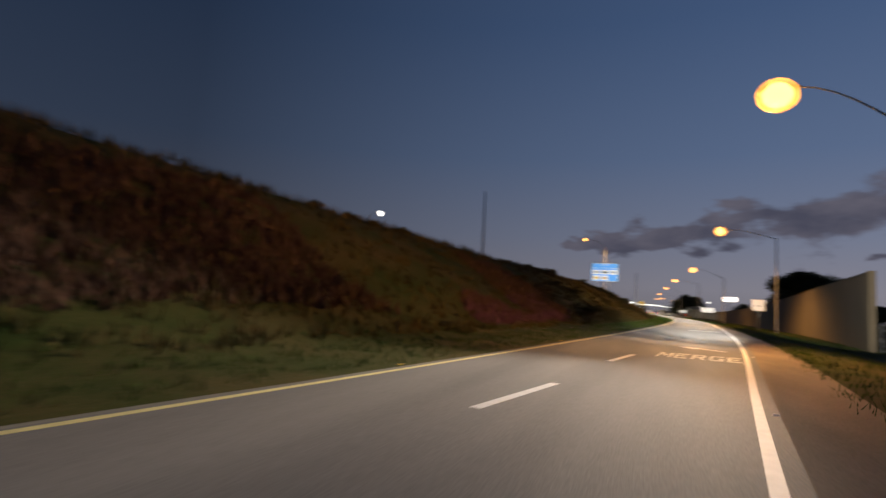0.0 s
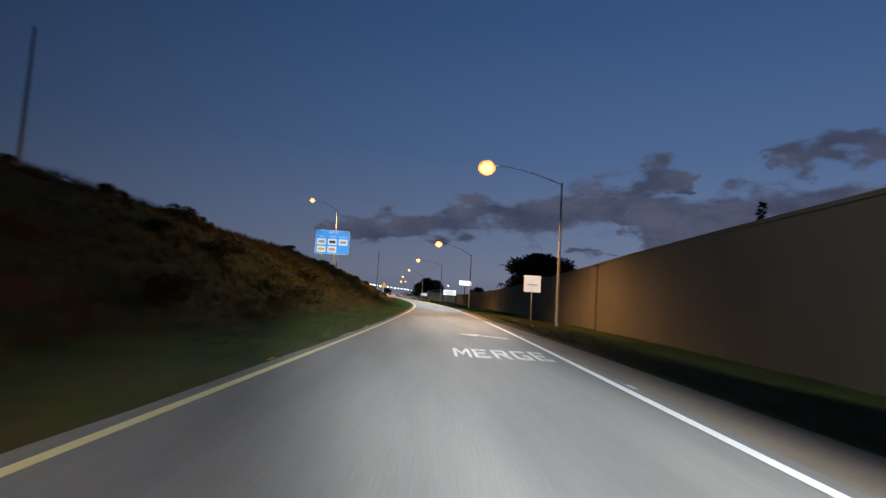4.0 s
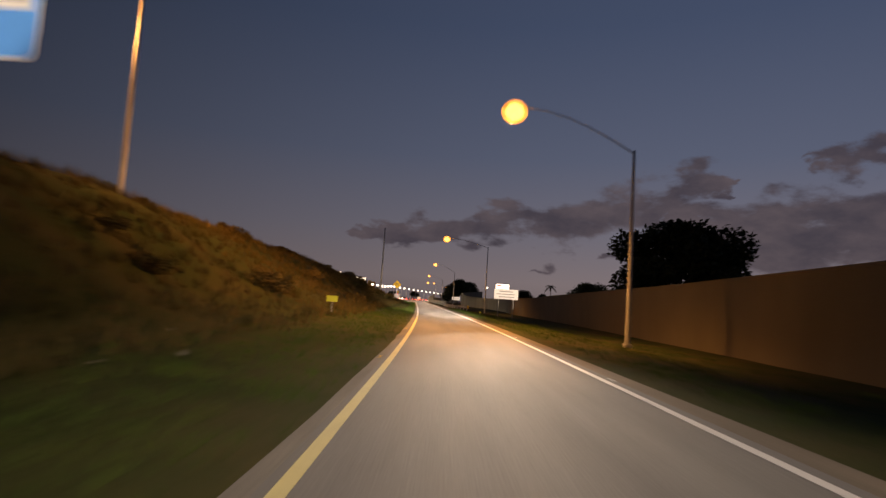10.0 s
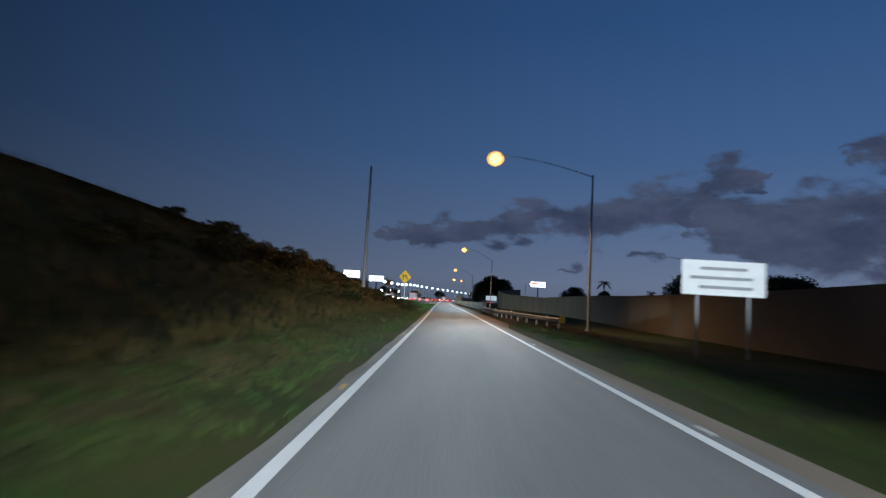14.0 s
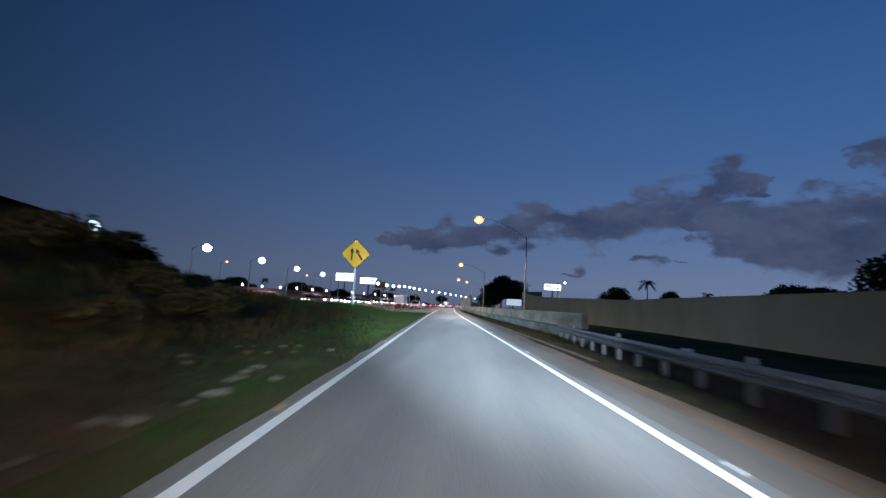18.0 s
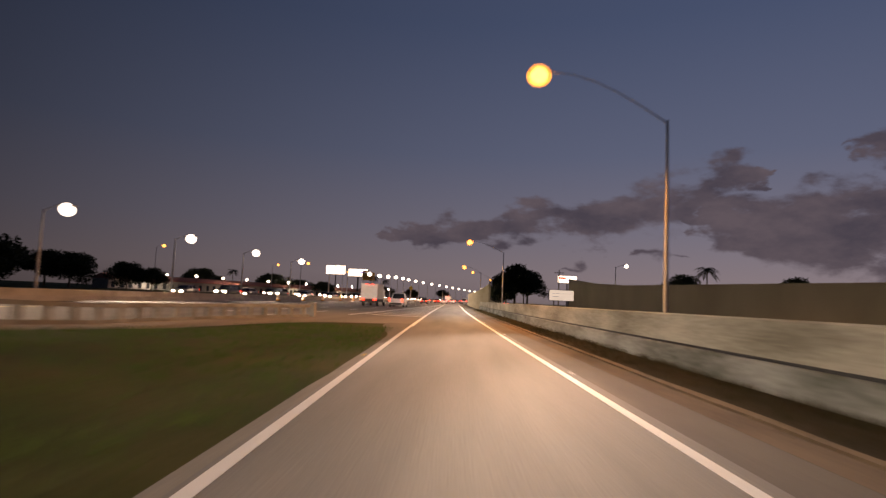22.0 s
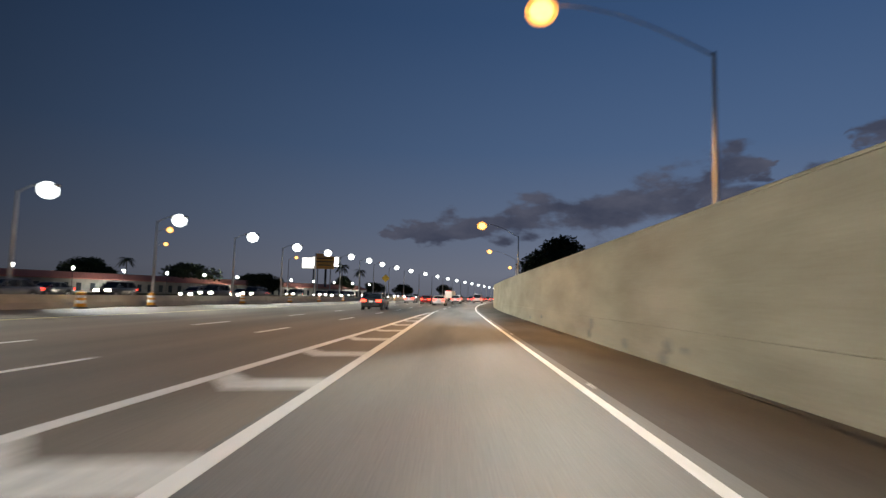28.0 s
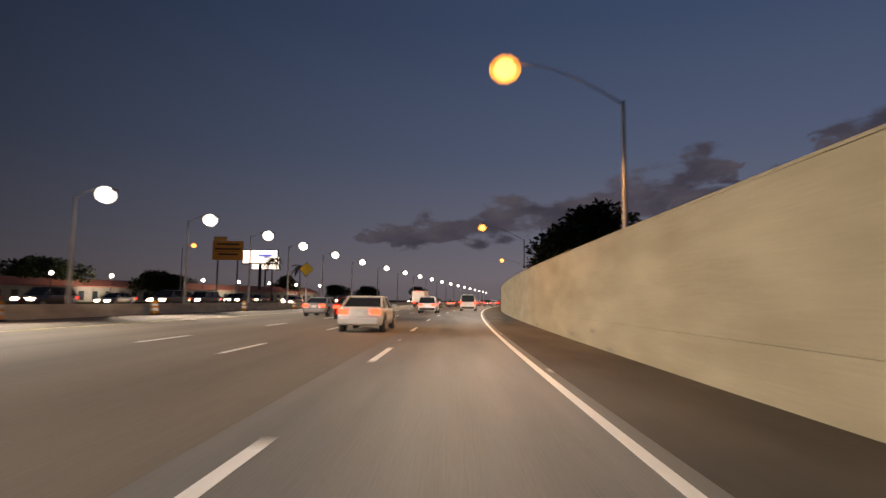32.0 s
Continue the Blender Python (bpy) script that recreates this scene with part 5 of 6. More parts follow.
for y, d, k in spots:
    x = ramp_left(y) - d
    c = copy_thing(rnd.choice(SHRUBS), pose(x, y, rough_z(x, y) - 0.12, 0, 0, rnd.uniform(0, 360)))
    c.scale = (k * 1.15, k * 1.15, k)


def tufts(name, rnd, spots, blades, tall, wide, material, label, category):
    vs, fs = [], []
    for x, y, z in spots:
        for _ in range(blades):
            a, h = rnd.uniform(0, 6.283), tall * rnd.uniform(0.4, 1.2)
            ox, oy = rnd.gauss(0, 0.16), rnd.gauss(0, 0.16)
            dx, dy = math.cos(a) * wide, math.sin(a) * wide
            i = len(vs)
            vs += [(x + ox - dx, y + oy - dy, z - 0.03), (x + ox + dx, y + oy + dy, z - 0.03), (x + ox + rnd.gauss(0, 0.4) * h, y + oy + rnd.gauss(0, 0.4) * h, z + h)]
            fs.append((i, i + 1, i + 2))
    me = bpy.data.meshes.new(name)
    me.from_pydata(vs, [], fs)
    me.materials.append(material)
    return tagged(new(name, me), label, category, kind="stuff")


M_PURPLE = mat("purple_blossom", (0.10, 0.038, 0.068), (0.19, 0.085, 0.135), scale=0.7, fine=6, rough=0.8, bump=0, spec=0.15)
M_RUST = mat("rust_red_leaf", (0.080, 0.044, 0.030), (0.150, 0.082, 0.058), scale=0.4, fine=6, rough=0.8, bump=0, spec=0.15)
rnd = random.Random(52)
for material, y0, y1, d0, d1, count, tall, label in ((M_PURPLE, 47, 64, 4.8, 8.0, 620, 0.45, "purple flowering weeds on the bank"), (M_RUST, 14, 70, 6.0, 12.5, 5200, 0.45, "rust red dry weeds on the middle of the bank")):
    sp = []
    for _ in range(count):
        y, d = rnd.uniform(y0, y1), rnd.uniform(d0, d1)
        x = ramp_left(y) - d
        if noise.noise((x * 0.12, y * 0.10, 9.0)) > -0.18:
            sp.append((x, y, rough_z(x, y)))
    tufts("flowering_weeds", rnd, sp, 8, tall, 0.045, material, label, "weeds")
rnd = random.Random(41)
sp = []
for _ in range(15000):
    y, d = rnd.uniform(-15, 298), rnd.uniform(3.6, 19)
    x = ramp_left(y) - d
    sp.append((x, y, rough_z(x, y)))
tufts("weeds", rnd, sp, 7, 0.42, 0.03, M_WEED, "tall dry weeds covering the roadside bank", "weeds")
sp = []
for _ in range(11000):
    y = rnd.uniform(-12, 344)
    d = rnd.uniform(0.62, 4.6 if y < 285 else 9.0)
    x = ramp_left(y) - d
    if y > 296 and (x < verge_x(y) + 0.2 or y > 343.5):
        continue
    sp.append((x, y, rough_z(x, y)))
for _ in range(3600):
    y = rnd.uniform(284, 343.5)
    x = ramp_left(y) - rnd.uniform(0.62, 9.5)
    if x > verge_x(y) + 0.2:
        sp.append((x, y, rough_z(x, y)))
for _ in range(9000):
    y = rnd.uniform(-10, 292)
    x = ramp_right(y) + 1.5 + 9 * rnd.random() ** 1.5
    if y > 238 and rnd.random() < 0.9:
        continue
    sp.append((x, y, rough_z(x, y)))
verge = []
for _ in range(1500):
    y = rnd.uniform(236, 292)
    x = ramp_right(y) + rnd.uniform(1.6, 9)
    verge.append((x, y, rough_z(x, y)))
for _ in range(2600):
    y = rnd.uniform(205, 284)
    x = ramp_left(y) - rnd.uniform(1.6, 4.4)
    verge.append((x, y, rough_z(x, y)))
for _ in range(2600):
    y = rnd.uniform(288, 405)
    x = ramp_right(y) + rnd.uniform(1.8, barrier_x(y) - ramp_right(y) - 0.12)
    verge.append((x, y, -0.04))
tufts("grass", rnd, sp, 6, 0.13, 0.014, M_BLADE, "short green roadside grass", "grass")
tufts("weeds", rnd, verge, 6, 0.15, 0.018, M_DRYWEED, "dark dry low weeds on the bare verges", "weeds")

# litter and pale stones in the weeds
bm = bmesh.new()
bmesh.ops.create_icosphere(bm, subdivisions=1, radius=0.075)
for v in bm.verts:
    v.co *= rnd.uniform(0.7, 1.25)
stone = mesh_ob("stone", bm, M_STONE)
tagged(stone, "grey stone lying in the roadside grass", "stone", "stones on the verge")
stone.location = (ramp_left(96) - 5.0, 96, rough_z(ramp_left(96) - 5.0, 96) + 0.04)
for k in range(70):
    y = rnd.uniform(50, 250) if k < 38 else rnd.uniform(225, 262)
    x = ramp_left(y) - (rnd.uniform(2.8, 7.5) if k < 38 else rnd.uniform(1.4, 3.4))
    c = copy_thing(stone, pose(x, y, rough_z(x, y) + 0.03, 0, 0, rnd.uniform(0, 360)))
    q = rnd.uniform(0.4, 1.3)
    c.scale = (q * 1.4, q, q * 0.6)
bm = bmesh.new()
bmesh.ops.create_icosphere(bm, subdivisions=1, radius=0.15)
for v in bm.verts:
    v.co *= rnd.uniform(0.75, 1.2)
slab = mesh_ob("stone", bm, M_SLAB)
tagged(slab, "pale flat lump of limestone in the trampled verge", "stone", "pale stones on the verge")
slab.location = (ramp_left(268) - 1.3, 268, rough_z(ramp_left(268) - 1.3, 268) + 0.03)
slab.scale = (1.2, 1.6, 0.5)
for _ in range(26):
    y = rnd.uniform(265, 281)
    x = ramp_left(y) - rnd.uniform(0.8, 3.2)
    c = copy_thing(slab, pose(x, y, rough_z(x, y) + 0.025, 0, 0, rnd.uniform(0, 360)))
    q = rnd.uniform(0.25, 0.75)
    c.scale = (q * 1.2, q * 1.5, q * 0.5)

# ------------------------------------------------------------------ fence, stake and shop by the ramp's start
fence = root("wire_fence", (0, 0, 0), "dark wire fence with thin posts beyond the verge", "fence")
f_pts = [(14.6, 68.2), (16.6, 64), (19.0, 58), (21.0, 52), (22.4, 44), (23.0, 30)]
fx = lambda y: float(np.interp(y, [p[1] for p in f_pts[::-1]], [p[0] for p in f_pts[::-1]]))
f_ys = along(30, 68, 2.9)
for y in f_ys:
    bm = bmesh.new()
    tube(bm, [(fx(y), y, -1.0), (fx(y), y, 1.25)], [0.035, 0.03], 6)
    part("post", bm, M_SIGNBACK, fence)
for z in (-0.55, -0.2, 0.15, 0.5, 0.85, 1.2):
    bm = bmesh.new()
    tube(bm, [(fx(y), y, z) for y in f_ys], [0.012] * len(f_ys), 4)
    part("wire", bm, M_SIGNBACK, fence)
s = root("marker_stake", (9.4, 47.3, -0.4), "leaning white plastic marker stake in the verge", "marker post")
bm = bmesh.new()
loft(bm, [[(-0.06 + o, -0.012, z), (0.06 + o, -0.012, z), (0.06 + o, 0.012, z), (-0.06 + o, 0.012, z)] for o, z in ((0.03, -0.1), (-0.25, 1.3))])
part("stake", bm, M_SIGNW, s)
bm = bmesh.new()
loft(bm, [[(-0.062 + o, -0.016, z), (0.062 + o, -0.016, z), (0.062 + o, 0.016, z), (-0.062 + o, 0.016, z)] for o, z in ((-0.19, 1.0), (-0.23, 1.2))])
part("reflector_band", bm, M_SIGNO, s)

shop = root("shop", (50, 126, -0.8), "low shop building with amber lit canopy", "building")
bm = bmesh.new()
box(bm, -9, 14, -4, 6, 0, 4.2, 0.05)
part("wall", bm, M_STUCCO, shop)
bm = bmesh.new()
box(bm, -9.4, 14.4, -4.4, 6.4, 4.2, 4.7, 0.05)
part("roof", bm, M_DARK, shop)
bm = bmesh.new()
M_WARM = mat("warm_window", (0.8, 0.5, 0.2), emit=(1.0, 0.45, 0.12), strength=0.7)
box(bm, -6.4, -4.9, -4.06, -4.0, 1.0, 2.9)
part("lit_window", bm, M_WARM, shop, "small amber lit window")
bm = bmesh.new()
box(bm, 4.2, 6.0, -4.06, -4.0, 1.6, 2.4)
part("lit_window", bm, M_WARM, shop, "small amber lit window")
head = street_lamp(41.5, 116.7, -0.8, 3.2, -1.9, 3.7, M_SODIUM, "low amber lamp beside the shop", "amber lamps by the shop", 2.9)
lamp_light("shop_light", head, (head[0], head[1], 0), 700, SODIUM, 150)

# long building with small lamps beyond the highway
block = root("long_building", (0, 0, 0), "long low building with a red roof and small white lamps", "building")
b_a, b_b = Vector((-128, 520, 0)), Vector((-52, 700, 0))
n = 18
u = (b_b - b_a) / n
nrm = Vector((u.y, -u.x, 0)).normalized()
for k in range(n):
    p, q = b_a + u * k, b_a + u * (k + 1)
    bm = bmesh.new()
    loft(bm, [[tuple(v + nrm * o + Vector((0, 0, z))) for o, z in ((0, 0), (0, 3.6), (-9, 3.6), (-9, 0))] for v in (p, q)])
    part("wall", bm, M_STUCCO, block)
    bm = bmesh.new()
    loft(bm, [[tuple(v + nrm * o + Vector((0, 0, z))) for o, z in ((0.6, 3.61), (0.6, 3.8), (-4.5, 5.6), (-9.6, 3.8), (-9.6, 3.61))] for v in (p, q)])
    part("roof", bm, M_ROOF, block)
    for f in (0.18, 0.5, 0.82):
        c = p + u * f + nrm * 0.04
        bm = bmesh.new()
        h = u.normalized() * 0.7
        loft(bm, [[tuple(c + h * s + nrm * o + Vector((0, 0, z))) for s, z in ((-1, 0.4), (1, 0.4), (1, 2.6), (-1, 2.6))] for o in (-0.02, 0.02)])
        part("window", bm, M_GLASS, block)
M_SMALL = mat("small_lamp", (0.9, 0.9, 0.9), emit=(0.9, 0.96, 1.0), strength=25)
for k in range(14):
    c = b_a + u * (k * 1.28 + 0.3) + nrm * 9
    post = root("lamp_post", tuple(c), "short lamp post with a small white globe", "lamp post", "small lamps beyond the highway")
    bm = bmesh.new()
    tube(bm, [(0, 0, -0.2), (0, 0, 5.9)], [0.07, 0.05], 7)
    part("pole", bm, M_DARK, post)
    bm = bmesh.new()
    bmesh.ops.create_icosphere(bm, subdivisions=2, radius=0.42)
    bmesh.ops.translate(bm, vec=(0, 0, 6.2), verts=bm.verts)
    part("globe", bm, M_SMALL, post, "glowing white globe")
    if k % 3 == 1:
        lamp_light("post_light", tuple(c + Vector((0, 0, 5.6))), tuple(c - nrm * 9 + Vector((0, 0, 3.5))), 9000, LED, 130)

# ------------------------------------------------------------------ drums along the median
drum = root("traffic_drum", (0, 0, 0), "orange traffic drum with white bands on a black base", "traffic drum", "traffic drums along the median")
bm = bmesh.new()
tube(bm, [(0, 0, 0), (0, 0, 0.05), (0, 0, 0.1)], [0.42, 0.42, 0.33], 16)
part("base", bm, M_RUBBER, drum)
prof = [(0.10, 0.29), (0.30, 0.285), (0.305, 0.27), (0.50, 0.265), (0.505, 0.25), (0.72, 0.245), (0.725, 0.23), (0.98, 0.22), (1.02, 0.16)]
for k, (za, zb) in enumerate(((0.1, 0.305), (0.305, 0.5), (0.5, 0.66), (0.66, 0.82), (0.82, 1.02))):
    bm = bmesh.new()
    rz = lambda z: float(np.interp(z, [p[0] for p in prof], [p[1] for p in prof]))
    tube(bm, [(0, 0, za), (0, 0, (za + zb) / 2), (0, 0, zb)], [rz(za + 0.006), rz((za + zb) / 2), rz(zb - 0.001)], 18)
    part("band" if k % 2 else "shell", bm, M_SIGNW if k % 2 else M_SIGNO, drum, "white reflective band" if k % 2 else "orange plastic shell", smooth=True)
bm = bmesh.new()
tube(bm, [(-0.08, 0, 1.0), (-0.06, 0, 1.1), (0.06, 0, 1.1), (0.08, 0, 1.0)], [0.02] * 4, 6)
part("handle", bm, M_SIGNO, drum)
for k, y in enumerate((400, 412, 424, 438, 451, 458.5, 475, 490, 503, 517, 533, 548, 562, 578)):
    if k:
        copy_thing(drum, pose(median_x(y) + 1.2, y, 0.0, 0, 0, 40 * k))
    else:
        drum.location = (median_x(y) + 1.2, y, 0.0)


# ------------------------------------------------------------------ vehicles
def ring(y, pts):
    """A cross section: half widths and heights from the floor up, mirrored."""
    return [(w, y, z) for w, z in pts] + [(-w, y, z) for w, z in pts[::-1]]


def wheel(parent, x, y, r, w=0.21):
    bm = bmesh.new()
    s = math.copysign(1, x)
    tube(bm, [(x - s * w, y, r), (x - s * w * 0.9, y, r), (x - s * 0.02, y, r), (x, y, r)], [r * 0.92, r, r, r * 0.93], 20)
    ty = part("wheel", bm, M_RUBBER, parent)
    bm = bmesh.new()
    tube(bm, [(x - s * 0.03, y, r), (x + s * 0.012, y, r)], [r * 0.64, r * 0.6], 14)
    part("rim", bm, M_GALV, ty, "alloy rim")


def lamp_box(name, parent, material, x0, x1, y0, y1, z0, z1, label):
    bm = bmesh.new()
    box(bm, x0, x1, y0, y1, z0, z1, 0.015)
    part(name, bm, material, parent, label)


def car(kind, body_paint, label, lit_tail=True, lit_head=False):
    """A car that points along +y, its middle over the origin."""
    L, W, H, belt, nose = {"sedan": (4.7, 0.90, 1.44, 0.95, 0.72), "suv": (4.6, 0.92, 1.68, 1.05, 0.95), "van": (5.6, 0.99, 2.10, 1.20, 1.05), "pickup": (5.7, 1.0, 1.90, 1.15, 1.08)}[kind]
    c = root("car" if kind in ("sedan", "suv") else kind, (0, 0, 0), label, "car" if kind in ("sedan", "suv") else kind, "vehicles on the highway")
    h = L / 2
    tail_h = belt + (0.06 if kind == "sedan" else 0.0)
    lo = 0.24
    bm = bmesh.new()
    st = [(-h, 0.84, 0.42, tail_h - 0.22, tail_h - 0.12), (-h + 0.10, 0.95, 0.30, tail_h - 0.10, tail_h), (-h * 0.6, 1.0, lo, belt - 0.05, belt), (0, 1.0, lo, belt - 0.06, belt),
          (h * 0.35, 1.0, lo, belt - 0.08, belt - 0.02), (h * 0.8, 0.97, lo, nose - 0.08, nose + 0.04), (h - 0.1, 0.88, 0.3, nose - 0.16, nose - 0.06), (h, 0.78, 0.38, nose - 0.26, nose - 0.18)]
    loft(bm, [ring(y, [(W * k * 0.88, z0), (W * k * 0.96, z0 + 0.05), (W * k, z0 + 0.22), (W * k * 1.0, (z0 + zs) / 2 + 0.1), (W * k * 0.985, zs - 0.03), (W * k * 0.95, zs + 0.03), (W * k * 0.86, zt)]) for y, k, z0, zs, zt in st])
    part("body", bm, body_paint, c, smooth=True)
    for s in (-1, 1):
        for y in (-h * 0.60, h * 0.62):
            bm = bmesh.new()
            tube(bm, [(s * W * 0.90, y, 0.36), (s * W * 1.004, y, 0.36)], [0.44, 0.43], 20)
            part("wheel_arch", bm, M_DARK, c)
        for y in (-h * 0.12, h * 0.24):
            bm = bmesh.new()
            box(bm, *sorted((s * W * 0.99, s * W * 1.012)), y - 0.09, y + 0.09, belt - 0.17, belt - 0.13, 0.006)
            part("door_handle", bm, body_paint, c)
    if kind == "sedan":
        cab = [(-h * 0.78, -h * 0.45), (h * 0.12, h * 0.48)]
    elif kind == "suv":
        cab = [(-h * 0.97, -h * 0.80), (h * 0.18, h * 0.50)]
    elif kind == "van":
        cab = [(-h * 0.985, -h * 0.95), (h * 0.45, h * 0.72)]
    else:
        cab = [(-h * 0.12, -h * 0.06), (h * 0.22, h * 0.46)]
    (yb, yt), (ft, fb) = cab
    zr = H - 0.04
    bm = bmesh.new()
    loft(bm, [ring(yb, [(W * 0.90, belt - 0.03), (W * 0.905, belt)]), ring(yt, [(W * 0.78, belt - 0.03), (W * 0.74, zr)]), ring(ft, [(W * 0.78, belt - 0.03), (W * 0.74, zr)]), ring(fb, [(W * 0.90, belt - 0.05), (W * 0.905, belt - 0.02)])])
    part("cabin_glass", bm, M_GLASS, c, "dark tinted glass")
    bm = bmesh.new()
    loft(bm, [ring(y, [(W * k, zr - 0.03 + d), (W * k * 0.88, zr + 0.045 + d)]) for y, k, d in ((yt - 0.06, 0.745, -0.03), (yt + 0.12, 0.76, 0.0), (ft - 0.12, 0.76, 0.0), (ft + 0.06, 0.745, -0.03))])
    part("roof", bm, body_paint, c)
    for s in (-1, 1):
        for (y0, z0), (y1, z1) in (((yb, belt), (yt, zr)), ((fb, belt - 0.02), (ft, zr)), (((yt + ft) / 2, belt), ((yt + ft) / 2 - 0.05, zr))):
            bm = bmesh.new()
            tube(bm, [(s * W * 0.90, y0, z0), (s * W * 0.755, y1, z1)], [0.05, 0.04], 6)
            part("pillar", bm, body_paint, c)
        for y in (-h * 0.60, h * 0.62):
            wheel(c, s * W * 1.02, y, 0.33 if kind == "sedan" else 0.37)
        big_l = kind in ("van", "pickup")
        zt0, zt1 = (belt - 0.38, belt + 0.05) if big_l else (tail_h - 0.30, tail_h - 0.10)
        w0 = 0.16 if big_l else 0.42
        lamp_box("tail_lamp", c, M_TAIL if lit_tail else M_DARK, *sorted((s * (W * 0.93), s * (W * 0.93 - w0))), -h - 0.015, -h + 0.14, zt0, zt1, "glowing red tail lamp" if lit_tail else "dark tail lamp")
        lamp_box("head_lamp", c, M_HEAD if lit_head else M_OFF, *sorted((s * W * 0.85, s * (W * 0.85 - 0.40))), h - 0.14, h + 0.01, nose - 0.30, nose - 0.08, "bright white head lamp" if lit_head else "clear head lamp")
        bm = bmesh.new()
        box(bm, *sorted((s * W * 1.0, s * (W * 1.0 + 0.2))), h * 0.30, h * 0.30 + 0.12, belt - 0.02, belt + 0.15, 0.02)
        part("mirror", bm, body_paint, c)
    if kind == "suv":
        bm = bmesh.new()
        box(bm, -W * 0.45, W * 0.45, yt - 0.12, yt + 0.05, zr - 0.02, zr + 0.03, 0.01)
        part("spoiler", bm, body_paint, c)
    bm = bmesh.new()
    box(bm, -W * 0.8, W * 0.8, -h - 0.05, -h + 0.1, 0.34, 0.56, 0.03)
    part("rear_bumper", bm, M_DARK if kind in ("suv", "pickup", "van") else body_paint, c)
    bm = bmesh.new()
    box(bm, -0.16, 0.16, -h - 0.02, -h + 0.08, 0.66, 0.82)
    part("number_plate", bm, M_SIGNW, c, "plain pale number plate")
    if kind == "pickup":
        bm = bmesh.new()
        box(bm, -W * 0.86, W * 0.86, -h + 0.02, -h * 0.14, belt - 0.02, belt + 0.04, 0.02)
        part("bed_cover", bm, M_DARK, c)
    return c


def box_truck(label):
    t = root("box_truck", (0, 0, 0), label, "truck", "vehicles on the highway")
    bm = bmesh.new()
    box(bm, -1.15, 1.15, -3.6, 0.9, 0.95, 2.98, 0.04)
    part("cargo_box", bm, P_WHITE, t, "white cargo box")
    bm = bmesh.new()
    box(bm, -1.05, 1.05, -3.64, -3.6, 1.05, 2.82, 0.01)
    part("roller_door", bm, M_SIGNW, t)
    bm = bmesh.new()
    loft(bm, [ring(y, [(w, 0.55), (w, 1.4), (w * 0.94, z)]) for y, w, z in ((1.95, 1.08, 2.35), (3.0, 1.08, 2.3), (3.5, 1.02, 1.75), (4.1, 0.9, 1.5))])
    part("cab", bm, P_WHITE, t)
    bm = bmesh.new()
    box(bm, -1.0, 1.0, -3.5, 3.2, 0.55, 1.02, 0.03)
    part("chassis", bm, M_DARK, t)
    bm = bmesh.new()
    box(bm, -1.1, 1.1, -3.75, -3.55, 0.45, 0.62, 0.02)
    part("rear_bumper", bm, M_DARK, t)
    for s in (-1, 1):
        for y in (-2.3, 2.9):
            wheel(t, s * 1.1, y, 0.45, 0.3)
        lamp_box("tail_lamp", t, M_TAIL, *sorted((s * 0.95, s * 0.6)), -3.68, -3.58, 0.78, 0.95, "glowing red tail lamp")
        bm = bmesh.new()
        plate(bm, [(0, 0), (0.5, 0), (0.5, 0.6), (0, 0.6)], 0, 0.03)
        bmesh.ops.transform(bm, matrix=Matrix.Translation((s * 1.1, 2.4, 1.6)) @ Matrix.Rotation(radians(90), 4, "Z"), verts=bm.verts)
        part("side_window", bm, M_GLASS, t)
    for k in range(5):
        lamp_box("marker_lamp", t, M_TAIL, -0.5 + 0.25 * k - 0.05, -0.5 + 0.25 * k + 0.05, -3.66, -3.58, 2.86, 2.93, "small red marker lamp")
    return t


def put(src, fx, y, dz=0.0, turn=0.0, first=False):
    m = pose(fx(y), y, dz, 0, 0, math.degrees(heading(fx, y)) + turn)
    if first:
        src.matrix_basis = m
        return src
    return copy_thing(src, m)


own = lambda y: (ramp_left(y) + ramp_right(y)) / 2
lane1 = lambda y: (float(gore(y)) if y < 464 else ramp_left(y)) / 2 + lane_line(0, y) / 2
lane2 = lambda y: lane_line(0, y) - 1.8
lane3 = lambda y: lane_line(1, y) - 1.8
opp = [lambda y, o=o: median_x(y) - o for o in (4.5, 8.2, 11.9, 15.6)]
put(car("sedan", P_WHITE, "white sedan with glowing red tail lamps"), lane1, 499.8, first=True)
suv_w = put(car("suv", P_WHITE, "white compact SUV with dark tinted glass"), lane1, 533.5, first=True)
put(car("van", P_WHITE, "white passenger van with two rear windows"), own, 549.0, first=True)
red = put(car("sedan", P_RED, "dark red sedan with glowing tail lamps"), lane2, 514.0, first=True)
silver = put(car("sedan", P_SILVER, "silver sedan with glowing tail lamps"), lane3, 519.5, first=True)
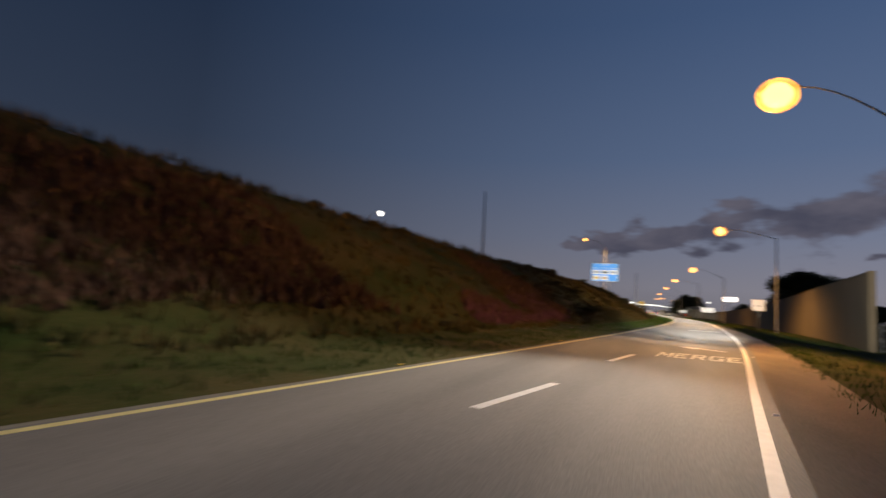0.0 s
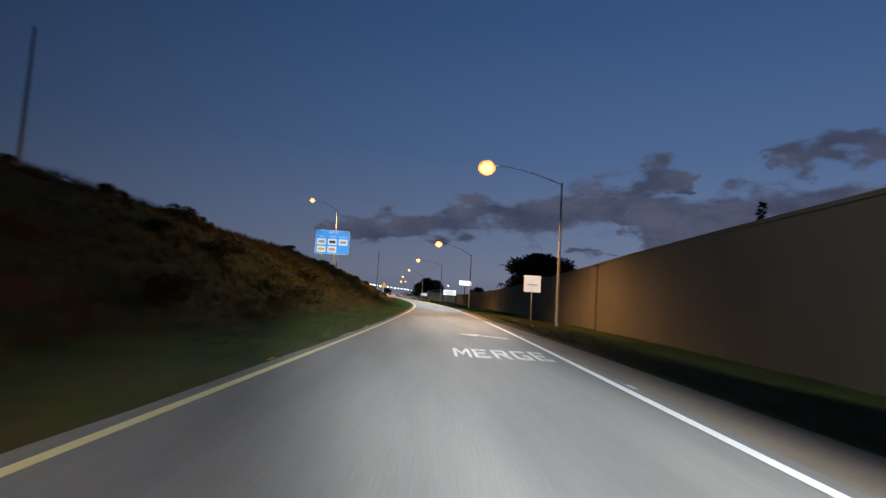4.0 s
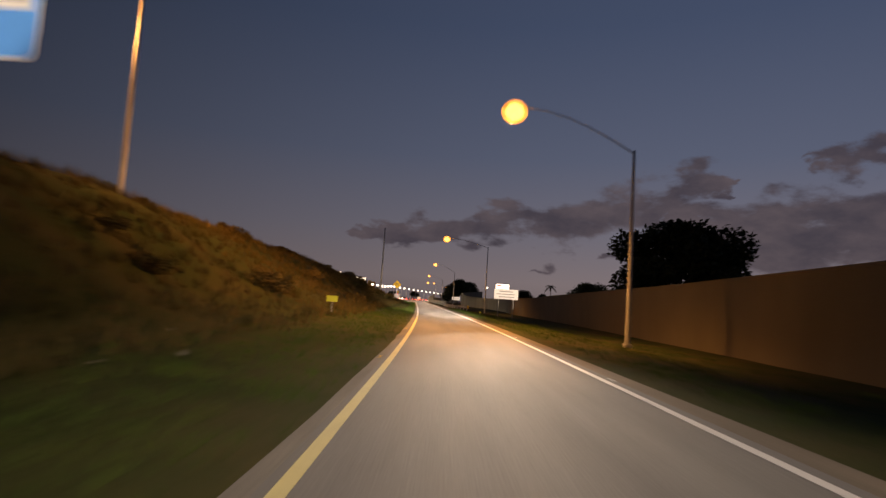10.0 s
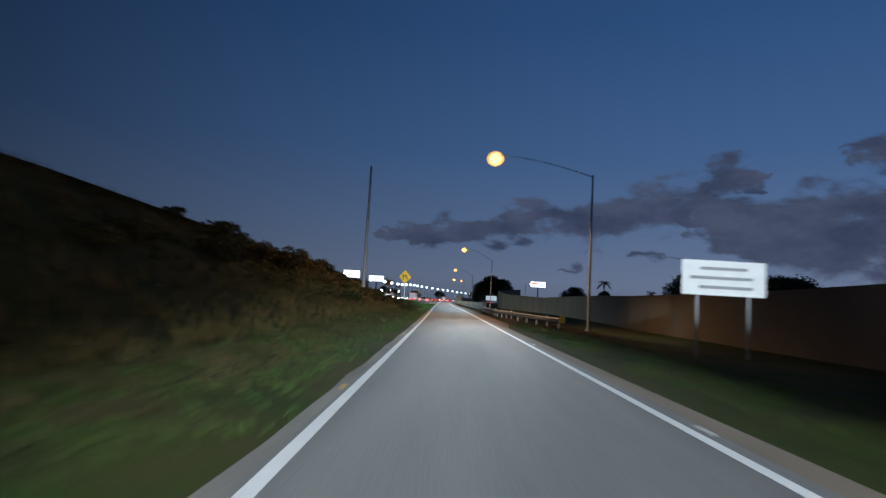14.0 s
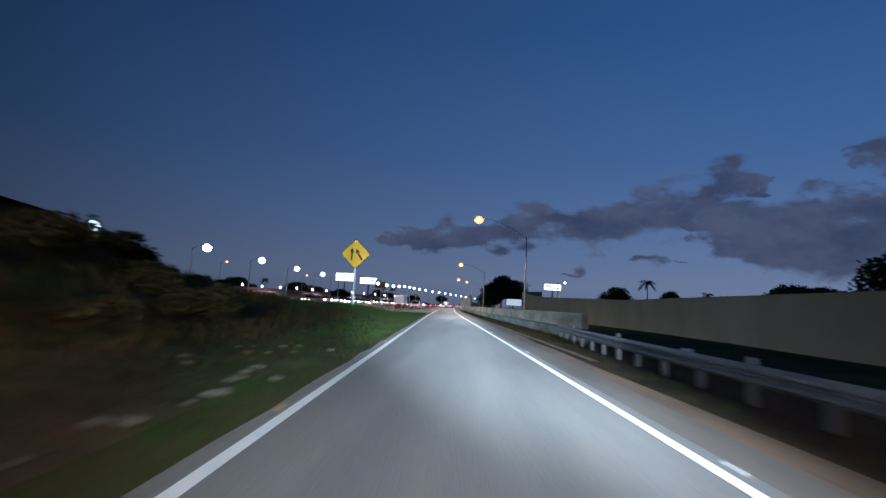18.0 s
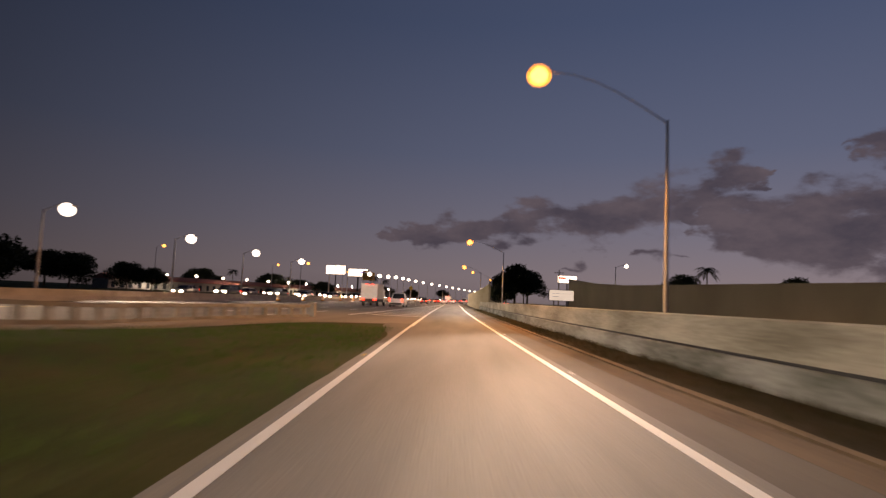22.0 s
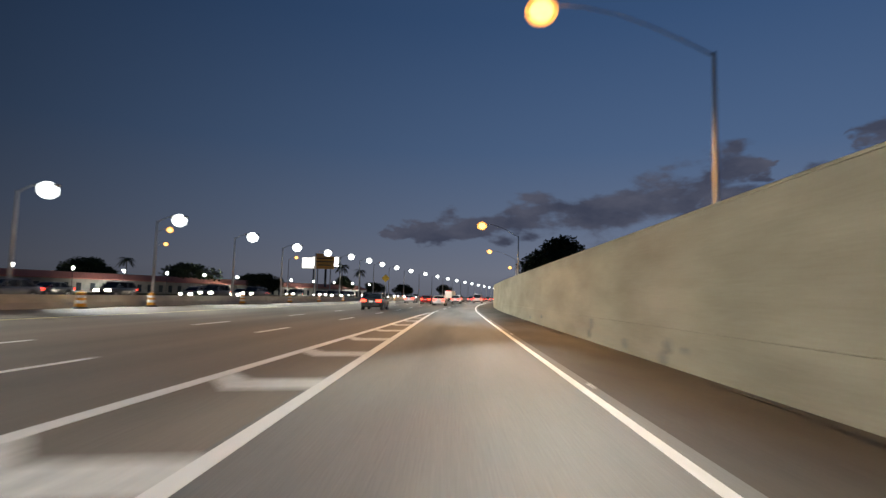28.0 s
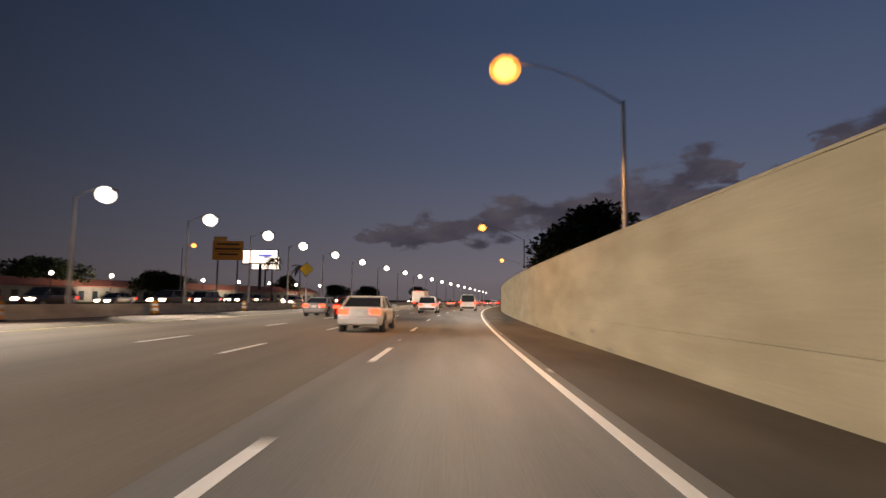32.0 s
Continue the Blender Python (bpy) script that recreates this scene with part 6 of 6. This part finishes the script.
truck = put(box_truck("white box truck with small red marker lamps"), lane3, 581.0, first=True)
put(truck, lambda y: lane2(y) - 1.0, 398.0)
put(car("pickup", P_WHITE, "white pickup truck with tall red tail lamps"), lambda y: lane1(y) - 0.9, 398.0, first=True)
dark = put(car("suv", P_GREY, "dark grey SUV with glowing tail lamps"), lane2, 574.0, first=True)
put(car("sedan", P_BLACK, "black sedan with wide glowing tail lamps"), lane2, 467.0, first=True)
rnd = random.Random(77)
for y in (602, 618, 640, 655, 672, 690, 712, 735, 760, 790, 820, 850, 885):
    for fx in rnd.sample([own, lane1, lane2, lane3], 2):
        put(rnd.choice([red, silver, dark, suv_w, dark, red]), fx, y + rnd.uniform(-5, 5))
onc_a = put(car("sedan", P_GREY, "oncoming grey sedan with bright head lamps", True, True), opp[0], 432.0, 0.3, 180, True)
onc_b = put(car("suv", P_BLACK, "oncoming dark SUV with bright head lamps", True, True), opp[1], 446.0, 0.3, 180, True)
for k, y in enumerate((396, 412, 455, 470, 481, 497, 512, 520, 536, 545, 560, 571, 590, 604, 622, 640, 662, 680, 705, 730, 760, 790, 830)):
    put(onc_a if k % 2 else onc_b, opp[k % 4], y, 0.3, 180)
for k in range(26):
    y = 398 + 9.3 * k + rnd.uniform(-2.5, 2.5)
    put(onc_b if k % 3 else onc_a, opp[(k * 3 + 2) % 4], y, 0.3, 180)

# utility pole behind the walls
s = root("utility_pole", (25.6, 470.0, -0.6), "dark wooden utility pole with a crossarm", "utility pole")
bm = bmesh.new()
tube(bm, [(0, 0, -0.4), (0, 0, 5.5), (0, 0, 11.0)], [0.17, 0.15, 0.12], 10)
part("pole", bm, M_BARK, s, smooth=True)
bm = bmesh.new()
box(bm, -1.2, 1.2, -0.08, 0.08, 10.2, 10.35, 0.01)
part("crossarm", bm, M_BARK, s)
for x in (-1.05, -0.4, 0.4, 1.05):
    bm = bmesh.new()
    tube(bm, [(x, 0, 10.35), (x, 0, 10.55)], [0.05, 0.03], 8)
    part("insulator", bm, M_DARK, s)
